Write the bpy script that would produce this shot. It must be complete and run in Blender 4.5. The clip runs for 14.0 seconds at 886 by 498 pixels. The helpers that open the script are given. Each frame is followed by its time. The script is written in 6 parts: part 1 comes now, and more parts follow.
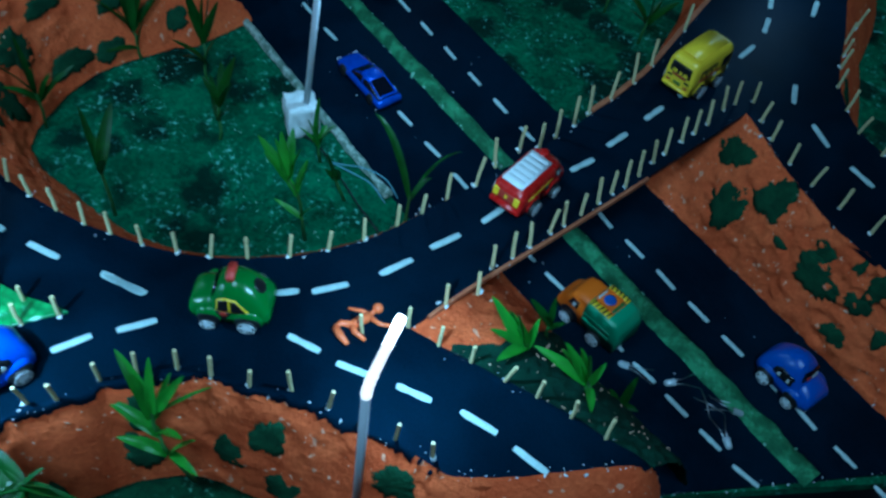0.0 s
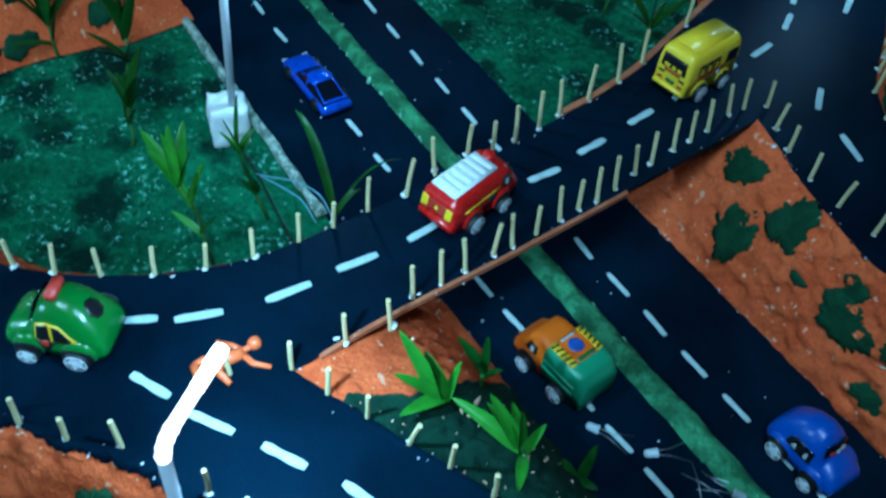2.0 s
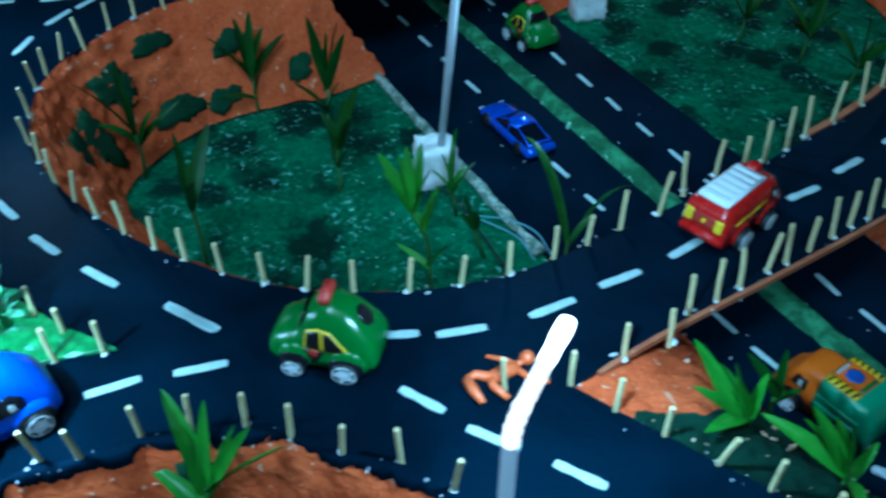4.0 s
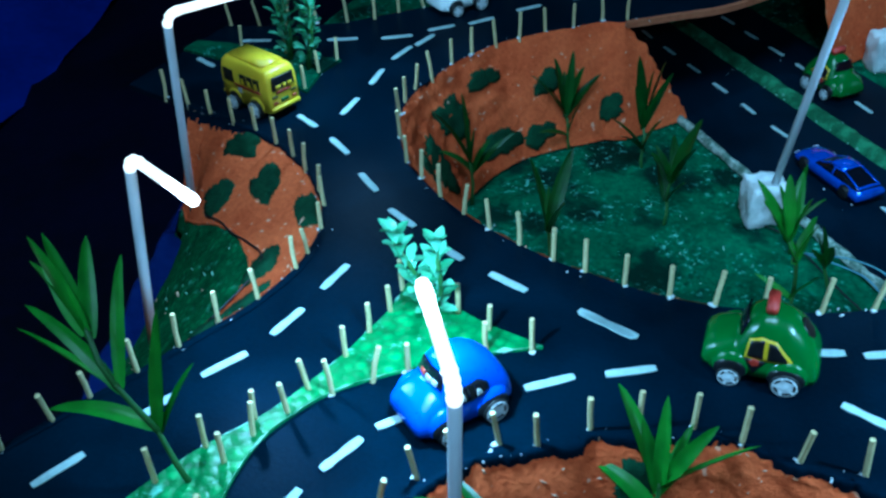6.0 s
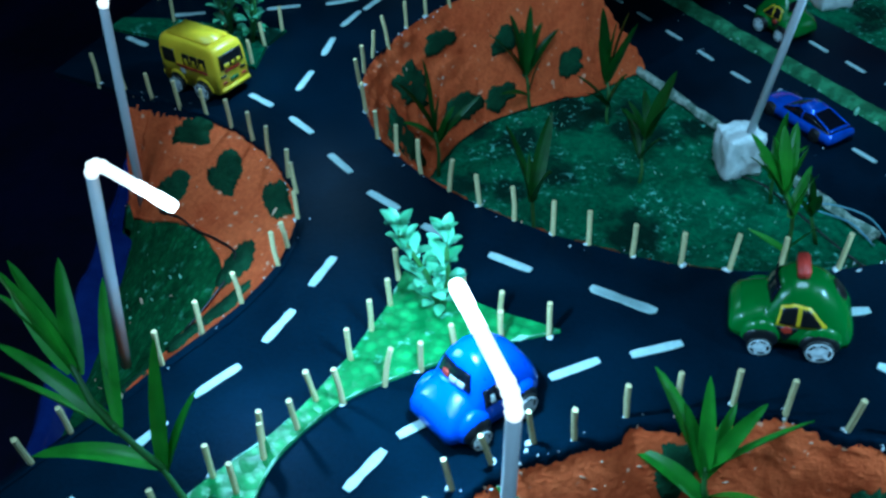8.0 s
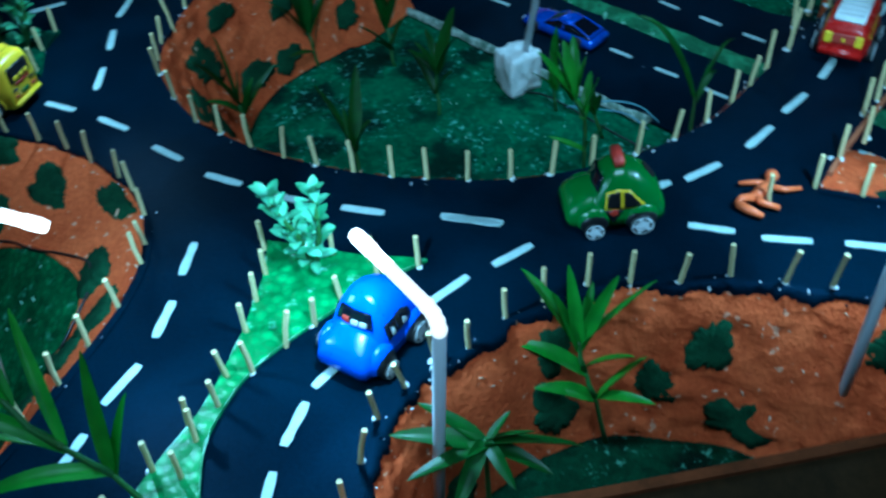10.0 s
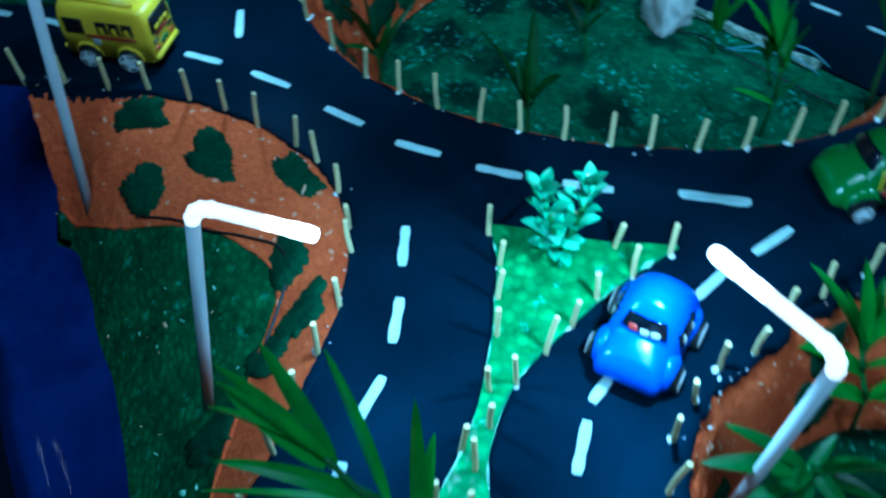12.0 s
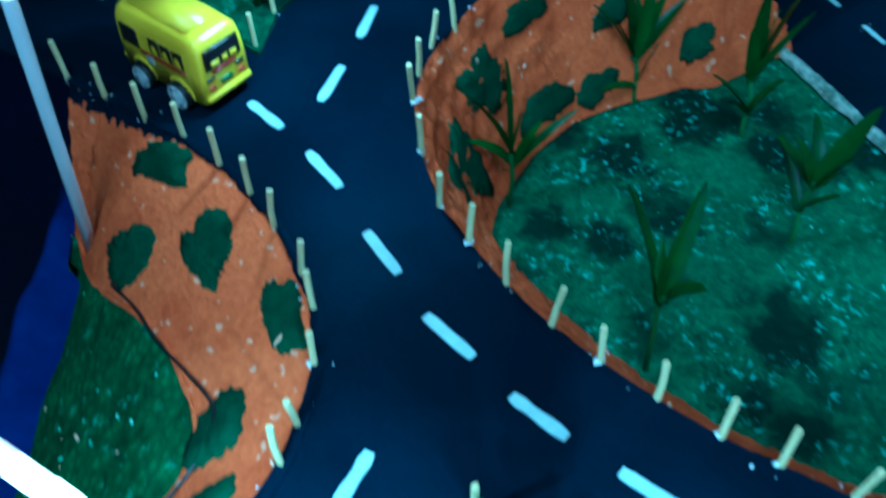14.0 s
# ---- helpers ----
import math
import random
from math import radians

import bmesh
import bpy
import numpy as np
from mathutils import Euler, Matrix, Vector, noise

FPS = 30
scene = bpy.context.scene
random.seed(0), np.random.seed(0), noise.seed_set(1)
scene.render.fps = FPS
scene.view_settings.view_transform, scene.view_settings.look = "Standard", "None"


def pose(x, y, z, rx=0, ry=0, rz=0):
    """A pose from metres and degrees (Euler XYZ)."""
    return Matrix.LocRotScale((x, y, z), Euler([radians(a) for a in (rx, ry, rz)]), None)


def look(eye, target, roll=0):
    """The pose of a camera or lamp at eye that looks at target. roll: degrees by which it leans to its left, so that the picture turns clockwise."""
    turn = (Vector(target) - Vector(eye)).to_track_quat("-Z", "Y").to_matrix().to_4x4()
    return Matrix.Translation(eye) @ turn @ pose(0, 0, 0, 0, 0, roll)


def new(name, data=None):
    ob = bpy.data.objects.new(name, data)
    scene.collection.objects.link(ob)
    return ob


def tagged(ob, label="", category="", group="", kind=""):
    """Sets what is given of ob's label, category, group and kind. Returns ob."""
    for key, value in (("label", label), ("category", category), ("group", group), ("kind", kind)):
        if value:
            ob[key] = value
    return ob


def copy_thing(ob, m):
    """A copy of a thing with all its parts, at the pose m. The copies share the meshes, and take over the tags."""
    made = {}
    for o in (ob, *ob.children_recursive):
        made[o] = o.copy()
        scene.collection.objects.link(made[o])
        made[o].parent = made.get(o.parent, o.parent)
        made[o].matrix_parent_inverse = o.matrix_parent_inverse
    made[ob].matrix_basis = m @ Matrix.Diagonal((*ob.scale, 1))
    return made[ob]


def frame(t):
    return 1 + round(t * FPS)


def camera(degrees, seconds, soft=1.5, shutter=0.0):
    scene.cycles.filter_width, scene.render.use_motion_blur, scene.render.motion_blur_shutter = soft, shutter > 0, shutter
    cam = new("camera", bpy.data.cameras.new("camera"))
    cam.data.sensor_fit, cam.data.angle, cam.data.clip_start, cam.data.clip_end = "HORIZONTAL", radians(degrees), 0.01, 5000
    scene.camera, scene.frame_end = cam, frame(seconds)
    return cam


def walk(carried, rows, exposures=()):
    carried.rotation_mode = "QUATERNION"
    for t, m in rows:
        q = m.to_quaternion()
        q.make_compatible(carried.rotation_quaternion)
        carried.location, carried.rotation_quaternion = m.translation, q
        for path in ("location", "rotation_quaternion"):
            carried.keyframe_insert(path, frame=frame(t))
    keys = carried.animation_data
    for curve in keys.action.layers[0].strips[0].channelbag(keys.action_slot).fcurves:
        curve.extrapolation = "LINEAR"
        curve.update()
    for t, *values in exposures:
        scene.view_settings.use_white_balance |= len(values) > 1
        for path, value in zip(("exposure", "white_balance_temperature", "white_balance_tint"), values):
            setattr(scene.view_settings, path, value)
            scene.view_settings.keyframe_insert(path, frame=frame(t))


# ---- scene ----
from mathutils import geometry

cam = camera(52.8, 14.0, 2.6, 0.6)
PATH = [
    (0, (0.082, 0.361, 0.448), (-0.028, 1.581, -1.132), 9.8),
    (0.5, (0.096, 0.382, 0.413), (-0.004, 1.583, -1.183), 10.7),
    (1, (0.117, 0.398, 0.377), (0.019, 1.587, -1.228), 12.0),
    (1.5, (0.132, 0.423, 0.359), (-0.008, 1.622, -1.236), 10.8),
    (2, (0.148, 0.44, 0.347), (-0.107, 1.728, -1.161), 6.4),
    (2.2, (0.156, 0.439, 0.342), (-0.145, 1.753, -1.136), 4.5),
    (4.3, (0.05840, 0.39257, 0.28770), (-0.10519, 0.81222, -0.10870), -0.95),
    (4.5, (0.04800, 0.38500, 0.28900), (-0.12536, 0.80430, -0.10360), -1.50),
    (5, (0.01300, 0.36200, 0.29200), (-0.17925, 0.78249, -0.09040), -1.60),
    (5.5, (-0.01804, 0.33702, 0.28426), (-0.23631, 0.75769, -0.08370), -2.34),
    (6, (-0.03266, 0.32622, 0.28174), (-0.27631, 0.73657, -0.08192), -3.99),
    (6.5, (-0.04328, 0.32900, 0.27825), (-0.28164, 0.74121, -0.08680), -3.97),
    (7, (-0.05080, 0.33459, 0.27828), (-0.27500, 0.74845, -0.09383), -4.01),
    (7.5, (-0.05972, 0.33948, 0.27920), (-0.26984, 0.75193, -0.10255), -4.50),
    (8, (-0.08039, 0.33942, 0.27512), (-0.26740, 0.75553, -0.11460), -4.45),
    (8.5, (-0.10144, 0.33424, 0.27318), (-0.26032, 0.75086, -0.12830), -4.20),
    (9, (-0.10800, 0.31349, 0.28340), (-0.22379, 0.72999, -0.13268), -2.64),
    (9.2, (-0.10516, 0.30601, 0.28889), (-0.20812, 0.72664, -0.12639), -2.49),
    (11.3, (-0.21958, 0.31102, 0.30545), (-0.17129, 0.69184, -0.15568), -5.53),
    (11.5, (-0.24764, 0.32646, 0.30788), (-0.20291, 0.70155, -0.15829), -3.95),
    (12, (-0.23547, 0.36275, 0.29347), (-0.24818, 0.73916, -0.17360), -2.55),
    (12.5, (-0.21026, 0.40946, 0.28310), (-0.26149, 0.77412, -0.19061), 0.76),
    (13, (-0.19475, 0.44129, 0.26298), (-0.27815, 0.80351, -0.20802), 4.05),
    (13.5, (-0.18754, 0.47437, 0.24752), (-0.30021, 0.82533, -0.22592), 4.36),
    (14, (-0.18536, 0.50930, 0.24138), (-0.35062, 0.85790, -0.21815), -1.45),
]
walk(cam, [(t, look(eye, target, roll)) for t, eye, target, roll in PATH],
     [(0.0, 0.10, 5950, 10.5), (0.5, 0.28, 6050, 10.5), (1.0, 0.50, 6300, 10.5), (1.5, 0.68, 6300, 10.5), (2.2, 0.84, 6150, 10.5), (4.5, 0.34, 5850, 9.5), (5.2, 0.26, 5450, 9.5), (6.0, 0.38, 5800, 9.5), (8.0, 0.22, 6100, 8.5), (9.2, 0.10, 6200, 8),
      (11.3, 0.20, 5450, 2), (12.5, 0.22, 5400, 2), (13.5, 0.44, 5250, 1), (14.0, 0.84, 5050, -10)])

from mathutils.bvhtree import BVHTree


# ---- world and lights ----
world = bpy.data.worlds.new("night_room")
scene.world = world
world.use_nodes = True
bg = world.node_tree.nodes["Background"]
bg.inputs["Color"].default_value = (0.05, 0.16, 0.30, 1)
bg.inputs["Strength"].default_value = 0.045


def lamp_light(name, kind, m, energy, colour, size=0.01, angle=None):
    data = bpy.data.lights.new(name, kind)
    data.energy, data.color = energy, colour
    if kind == "AREA":
        data.shape, data.size = "DISK", size
    else:
        data.shadow_soft_size = size
    if angle:
        data.spot_size, data.spot_blend = radians(angle), 1.0
    ob = new(name, data)
    ob.matrix_basis = m
    return ob


# ---- materials ----
def nodes_of(name):
    mat = bpy.data.materials.new(name)
    mat.use_nodes = True
    return mat, mat.node_tree.nodes, mat.node_tree.links, mat.node_tree.nodes["Principled BSDF"]


def ramp(n, l, source, stops):
    r = n.new("ShaderNodeValToRGB")
    while len(r.color_ramp.elements) < len(stops):
        r.color_ramp.elements.new(0.5)
    for e, (p, c) in zip(r.color_ramp.elements, stops):
        e.position, e.color = p, (*c, 1)
    l.new(source, r.inputs["Fac"])
    return r.outputs["Color"]


def noise_node(n, l, scale, detail=3.0, rough=0.6, distort=0.0):
    t = n.new("ShaderNodeTexCoord")
    x = n.new("ShaderNodeTexNoise")
    x.inputs["Scale"].default_value, x.inputs["Detail"].default_value = scale, detail
    x.inputs["Roughness"].default_value, x.inputs["Distortion"].default_value = rough, distort
    l.new(t.outputs["Object"], x.inputs["Vector"])
    return x.outputs["Fac"]


def mix(n, l, fac, a, b):
    m = n.new("ShaderNodeMix")
    m.data_type = "RGBA"
    for socket, value in ((m.inputs[0], fac), (m.inputs[6], a), (m.inputs[7], b)):
        if isinstance(value, (tuple, float, int)):
            socket.default_value = (*value, 1) if isinstance(value, tuple) else value
        else:
            l.new(value, socket)
    return m.outputs[2]


def bump(n, l, bsdf, fac, strength, distance):
    b = n.new("ShaderNodeBump")
    b.inputs["Strength"].default_value, b.inputs["Distance"].default_value = strength, distance
    l.new(fac, b.inputs["Height"])
    l.new(b.outputs["Normal"], bsdf.inputs["Normal"])


def surface(name, dark, light, coarse, fine, rough, relief, specks=None, speck_size=300.0, speck_cut=0.7, spec=0.5, blend=0.45):
    """A matt surface with colour varied at two scales, fine relief and optional pale specks."""
    mat, n, l, p = nodes_of(name)
    big, small = noise_node(n, l, coarse, 4.0, 0.6, 0.4), noise_node(n, l, fine, 4.0, 0.7)
    mid = tuple((a + b) / 2 for a, b in zip(dark, light))
    col = mix(n, l, blend, ramp(n, l, big, ((0.38, dark), (0.5, mid), (0.62, light))), ramp(n, l, small, ((0.3, dark), (0.7, light))))
    if specks:
        s = ramp(n, l, noise_node(n, l, speck_size, 2.0, 0.5), ((speck_cut, (0, 0, 0)), (speck_cut + 0.03, (1, 1, 1))))
        col = mix(n, l, s, col, specks)
    l.new(col, p.inputs["Base Color"])
    p.inputs["Roughness"].default_value = rough
    p.inputs["Specular IOR Level"].default_value = spec
    bump(n, l, p, small, 0.8, relief)
    return mat


def plastic(name, colour, rough=0.3, shade=0.75):
    mat, n, l, p = nodes_of(name)
    f = noise_node(n, l, 60.0, 3.0)
    l.new(ramp(n, l, f, ((0.3, tuple(shade * c for c in colour)), (0.7, colour))), p.inputs["Base Color"])
    r = n.new("ShaderNodeMapRange")
    r.inputs["To Min"].default_value, r.inputs["To Max"].default_value = rough * 0.75, rough * 1.4
    l.new(noise_node(n, l, 220.0, 3.0), r.inputs["Value"])
    l.new(r.outputs["Result"], p.inputs["Roughness"])
    return mat


def leafy(name, dark, light, rough=0.4, single=0.25, glow_through=0.15):
    mat, n, l, p = nodes_of(name)
    info = n.new("ShaderNodeObjectInfo")
    geo = n.new("ShaderNodeNewGeometry")
    f = mix(n, l, 0.5, ramp(n, l, noise_node(n, l, 90.0), ((0.3, dark), (0.7, light))), ramp(n, l, geo.outputs["Random Per Island"], ((0.0, dark), (1.0, light))))
    l.new(mix(n, l, single, f, ramp(n, l, info.outputs["Random"], ((0.0, dark), (1.0, light)))), p.inputs["Base Color"])
    p.inputs["Roughness"].default_value = rough
    p.inputs["Transmission Weight"].default_value = 0.0
    p.inputs["Subsurface Weight"].default_value = glow_through
    p.inputs["Subsurface Radius"].default_value = (0.002, 0.004, 0.001)
    return mat


def glow(name, colour, strength, base=(0.8, 0.8, 0.8)):
    mat, _, _, p = nodes_of(name)
    p.inputs["Base Color"].default_value = (*base, 1)
    p.inputs["Emission Color"].default_value = (*colour, 1)
    p.inputs["Emission Strength"].default_value = strength
    return mat


def sawdust(name, dark, light, coarse, fleck, fleck_size, fleck_cut, rough, spec, relief, low=0.44, high=0.58):
    """Dyed sawdust: dark and bright blotches with ragged borders, fine grain and broken pale flecks."""
    mat, n, l, p = nodes_of(name)
    blotch = noise_node(n, l, coarse, 5.0, 0.66, 0.15)
    grain = noise_node(n, l, fleck_size, 4.0, 0.75, 0.2)
    fine = noise_node(n, l, fleck_size * 2.6, 3.0, 0.7)
    mid = tuple(0.6 * x + 0.4 * y for x, y in zip(dark, light))
    base = ramp(n, l, blotch, ((low, dark), ((low + high) / 2, mid), (high, light)))
    base = mix(n, l, 0.22, base, ramp(n, l, grain, ((0.36, dark), (0.66, light))))
    cut = ramp(n, l, grain, ((fleck_cut, (0, 0, 0)), (fleck_cut + 0.10, (1, 1, 1))))
    where = ramp(n, l, blotch, ((low, (0.05, 0.05, 0.05)), (high, (0.85, 0.85, 0.85))))
    m = n.new("ShaderNodeMath")
    m.operation = "MULTIPLY"
    l.new(cut, m.inputs[0])
    l.new(where, m.inputs[1])
    l.new(mix(n, l, m.outputs[0], base, fleck), p.inputs["Base Color"])
    p.inputs["Roughness"].default_value = rough
    p.inputs["Specular IOR Level"].default_value = spec
    h = n.new("ShaderNodeMath")
    h.operation = "ADD"
    l.new(grain, h.inputs[0])
    l.new(fine, h.inputs[1])
    bump(n, l, p, h.outputs[0], 0.9, relief)
    return mat


def cellular(name, dark, light, pale, cell, coarse, rough, spec, relief, seam=0.85):
    """Lumpy dyed foam crumbs: rounded cells, each a shade of its own, pale where glue lies on them."""
    mat, n, l, p = nodes_of(name)
    t = n.new("ShaderNodeTexCoord")
    v = n.new("ShaderNodeTexVoronoi")
    v.feature = "SMOOTH_F1"
    v.inputs["Scale"].default_value, v.inputs["Smoothness"].default_value = cell, 0.12
    l.new(t.outputs["Object"], v.inputs["Vector"])
    shade = n.new("ShaderNodeSeparateColor")
    l.new(v.outputs["Color"], shade.inputs["Color"])
    base = mix(n, l, 0.5, ramp(n, l, shade.outputs[0], ((0.0, dark), (1.0, light))), ramp(n, l, noise_node(n, l, coarse, 4.0, 0.6), ((0.38, dark), (0.62, light))))
    base = mix(n, l, ramp(n, l, v.outputs["Distance"], ((0.30, (0, 0, 0)), (0.58, (seam, seam, seam)))), base, dark)
    glue = ramp(n, l, noise_node(n, l, coarse * 2.2, 4.0, 0.7), ((0.60, (0, 0, 0)), (0.74, (0.75, 0.75, 0.75))))
    l.new(mix(n, l, glue, base, pale), p.inputs["Base Color"])
    p.inputs["Roughness"].default_value, p.inputs["Specular IOR Level"].default_value = rough, spec
    h = n.new("ShaderNodeMath")
    h.operation = "SUBTRACT"
    l.new(noise_node(n, l, cell * 0.8, 2.0), h.inputs[0])
    l.new(v.outputs["Distance"], h.inputs[1])
    bump(n, l, p, h.outputs[0], 0.7, relief)
    return mat


def tufted(name, dark, mid, light, fleck, tuft):
    """Dyed sawdust with darker round tufts, lighter clouds between them and clusters of fine pale flecks."""
    mat, n, l, p = nodes_of(name)
    t = n.new("ShaderNodeTexCoord")
    warp = n.new("ShaderNodeTexNoise")
    warp.inputs["Scale"].default_value, warp.inputs["Detail"].default_value = tuft * 3.2, 3.0
    l.new(t.outputs["Object"], warp.inputs["Vector"])
    shift = n.new("ShaderNodeVectorMath")
    shift.operation = "MULTIPLY_ADD"
    l.new(warp.outputs["Color"], shift.inputs[0])
    shift.inputs[1].default_value = (0.030, 0.030, 0.0)
    l.new(t.outputs["Object"], shift.inputs[2])
    v = n.new("ShaderNodeTexVoronoi")
    v.inputs["Scale"].default_value = tuft
    l.new(shift.outputs["Vector"], v.inputs["Vector"])
    cloud = noise_node(n, l, 15.0, 4.0, 0.6, 0.3)
    grain = noise_node(n, l, 210.0, 4.0, 0.72, 0.2)
    fine = noise_node(n, l, 520.0, 3.0, 0.7)
    cells = n.new("ShaderNodeTexVoronoi")
    cells.feature = "SMOOTH_F1"
    cells.inputs["Scale"].default_value, cells.inputs["Smoothness"].default_value = 185.0, 0.2
    l.new(shift.outputs["Vector"], cells.inputs["Vector"])
    tone = n.new("ShaderNodeSeparateColor")
    l.new(cells.outputs["Color"], tone.inputs["Color"])
    base = ramp(n, l, cloud, ((0.38, mid), (0.64, light)))
    base = mix(n, l, 0.42, base, ramp(n, l, tone.outputs[0], ((0.0, dark), (0.45, mid), (1.0, light))))
    base = mix(n, l, 0.35, base, ramp(n, l, grain, ((0.36, dark), (0.66, light))))
    base = mix(n, l, ramp(n, l, v.outputs["Distance"], ((0.30, (0.88, 0.88, 0.88)), (0.54, (0, 0, 0)))), base, dark)
    cut = ramp(n, l, grain, ((0.57, (0, 0, 0)), (0.66, (0.9, 0.9, 0.9))))
    where = ramp(n, l, noise_node(n, l, 34.0, 3.0, 0.6), ((0.47, (0, 0, 0)), (0.60, (0.9, 0.9, 0.9))))
    m = n.new("ShaderNodeMath")
    m.operation = "MULTIPLY"
    l.new(cut, m.inputs[0])
    l.new(where, m.inputs[1])
    l.new(mix(n, l, m.outputs[0], base, fleck), p.inputs["Base Color"])
    p.inputs["Roughness"].default_value, p.inputs["Specular IOR Level"].default_value = 0.85, 0.05
    h = n.new("ShaderNodeMath")
    h.operation = "ADD"
    l.new(grain, h.inputs[0])
    l.new(fine, h.inputs[1])
    bump(n, l, p, h.outputs[0], 0.9, 0.0018)
    return mat


LED = (0.28, 0.69, 1.0)
FILL = (0.34, 0.71, 1.0)
M_ASPHALT = surface("black_painted_board", (0.0004, 0.0039, 0.0082), (0.0013, 0.0116, 0.0240), 14.0, 500.0, 0.42, 0.0003, spec=0.045)
M_ASPHALT.node_tree.nodes["Principled BSDF"].inputs["Specular Tint"].default_value = (0.10, 0.42, 1.0, 1)
M_EARTH = surface("red_earth_sawdust", (0.62, 0.070, 0.021), (0.96, 0.165, 0.054), 26.0, 330.0, 0.9, 0.0022, (0.88, 0.36, 0.22), 150.0, 0.67, 0.05, 0.55)
M_LAWN = tufted("green_dyed_sawdust", (0.0004, 0.012, 0.010), (0.0025, 0.070, 0.030), (0.010, 0.205, 0.088), (0.20, 0.66, 0.52), 25.0)
# the lawn sawdust darkened for the dim front: shade put into the colour
M_LAWN_SHADED = tufted("shaded_green_dyed_sawdust", (0.0003, 0.004, 0.0022), (0.0012, 0.016, 0.007), (0.005, 0.048, 0.020), (0.10, 0.30, 0.20), 25.0)
M_TURF = cellular("green_foam_turf", (0.0025, 0.040, 0.014), (0.015, 0.165, 0.052), (0.10, 0.40, 0.24), 250.0, 55.0, 0.8, 0.05, 0.0010, 0.5)
M_WEDGE = cellular("glazed_green_crumbs", (0.005, 0.120, 0.028), (0.036, 0.400, 0.110), (0.28, 0.78, 0.60), 190.0, 52.0, 0.42, 0.4, 0.0014, 0.6)
M_MEDIAN = sawdust("green_painted_strip", (0.006, 0.085, 0.032), (0.050, 0.300, 0.130), 70.0, (0.40, 0.75, 0.60), 330.0, 0.62, 0.7, 0.3, 0.0009)
M_STRIP = surface("dark_green_strip", (0.0014, 0.014, 0.010), (0.006, 0.050, 0.028), 60.0, 420.0, 0.9, 0.0012, spec=0.1)
M_FELT = surface("dark_green_moss", (0.004, 0.030, 0.014), (0.012, 0.075, 0.032), 90.0, 600.0, 0.95, 0.0015, spec=0.1)
M_PAPER = surface("white_paper_strip", (0.36, 0.48, 0.48), (0.54, 0.68, 0.67), 80.0, 500.0, 0.7, 0.0002)
M_STICK = surface("bamboo_stick", (0.54, 0.42, 0.19), (0.78, 0.64, 0.36), 60.0, 700.0, 0.6, 0.0002)
M_CURB = sawdust("pale_cement_kerb", (0.10, 0.18, 0.13), (0.48, 0.56, 0.48), 160.0, (0.8, 0.84, 0.80), 420.0, 0.58, 0.9, 0.1, 0.0014)
M_EDGE = surface("brown_painted_edge", (0.34, 0.07, 0.025), (0.52, 0.15, 0.065), 60.0, 400.0, 0.8, 0.0004)
M_RIM = surface("dark_brown_rim", (0.080, 0.020, 0.007), (0.190, 0.042, 0.014), 60.0, 400.0, 0.85, 0.0005, spec=0.1)
M_FOAM = surface("white_foam_block", (0.62, 0.65, 0.65), (0.92, 0.93, 0.92), 70.0, 420.0, 0.85, 0.0018)
M_GLAZE = surface("pale_green_glue", (0.06, 0.34, 0.16), (0.42, 0.76, 0.60), 110.0, 420.0, 0.3, 0.0006)
M_GLUE = surface("glue_crumbs", (0.6, 0.65, 0.66), (0.85, 0.88, 0.9), 90.0, 500.0, 0.4, 0.0003)
M_STRAW = plastic("white_plastic_straw", (0.74, 0.76, 0.78), 0.35, 0.9)
M_STRAW_LIT = glow("lit_plastic_straw", (0.75, 0.93, 1.0), 1.2)
M_STRAW_TIP = glow("bright_straw_end", (0.7, 0.92, 1.0), 5.0)
M_POST = plastic("pale_plastic_straw", (0.66, 0.69, 0.74), 0.35, 0.9)
M_BOARD = surface("dark_board", (0.012, 0.014, 0.016), (0.03, 0.032, 0.036), 8.0, 200.0, 0.7, 0.0004)
M_TABLE = surface("dark_blue_sheet", (0.0004, 0.0007, 0.005), (0.0012, 0.0022, 0.021), 5.0, 60.0, 0.45, 0.0010)
M_FRONT = surface("dark_brown_board", (0.016, 0.0085, 0.0030), (0.044, 0.020, 0.0070), 30.0, 300.0, 0.8, 0.0006, spec=0.1)
M_ROOM = surface("dark_room_wall", (0.006, 0.007, 0.012), (0.012, 0.014, 0.024), 1.5, 40.0, 0.9, 0.001)
# one leaf plastic in three tones: shade and lamplight put into the colours
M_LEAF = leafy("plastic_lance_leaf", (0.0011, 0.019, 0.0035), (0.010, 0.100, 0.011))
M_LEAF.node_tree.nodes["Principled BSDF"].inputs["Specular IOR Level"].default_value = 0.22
M_LEAF_LIT = leafy("lit_plastic_lance_leaf", (0.005, 0.075, 0.007), (0.038, 0.290, 0.026), 0.34, 0.25, 0.35)
M_LEAF_LIT.node_tree.nodes["Principled BSDF"].inputs["Specular IOR Level"].default_value = 0.28
M_LEAF_MORE_LIT = leafy("more_lit_plastic_lance_leaf", (0.006, 0.105, 0.009), (0.052, 0.380, 0.034), 0.4, 0.25, 0.35)
M_LEAF_MORE_LIT.node_tree.nodes["Principled BSDF"].inputs["Specular IOR Level"].default_value = 0.25
M_STEM = plastic("plastic_stem", (0.03, 0.14, 0.03), 0.45)
M_JADE = leafy("pale_plastic_leaf", (0.010, 0.20, 0.060), (0.24, 0.74, 0.46), 0.18, 0.6)
M_CABLE = plastic("black_cable", (0.008, 0.008, 0.009), 0.4)


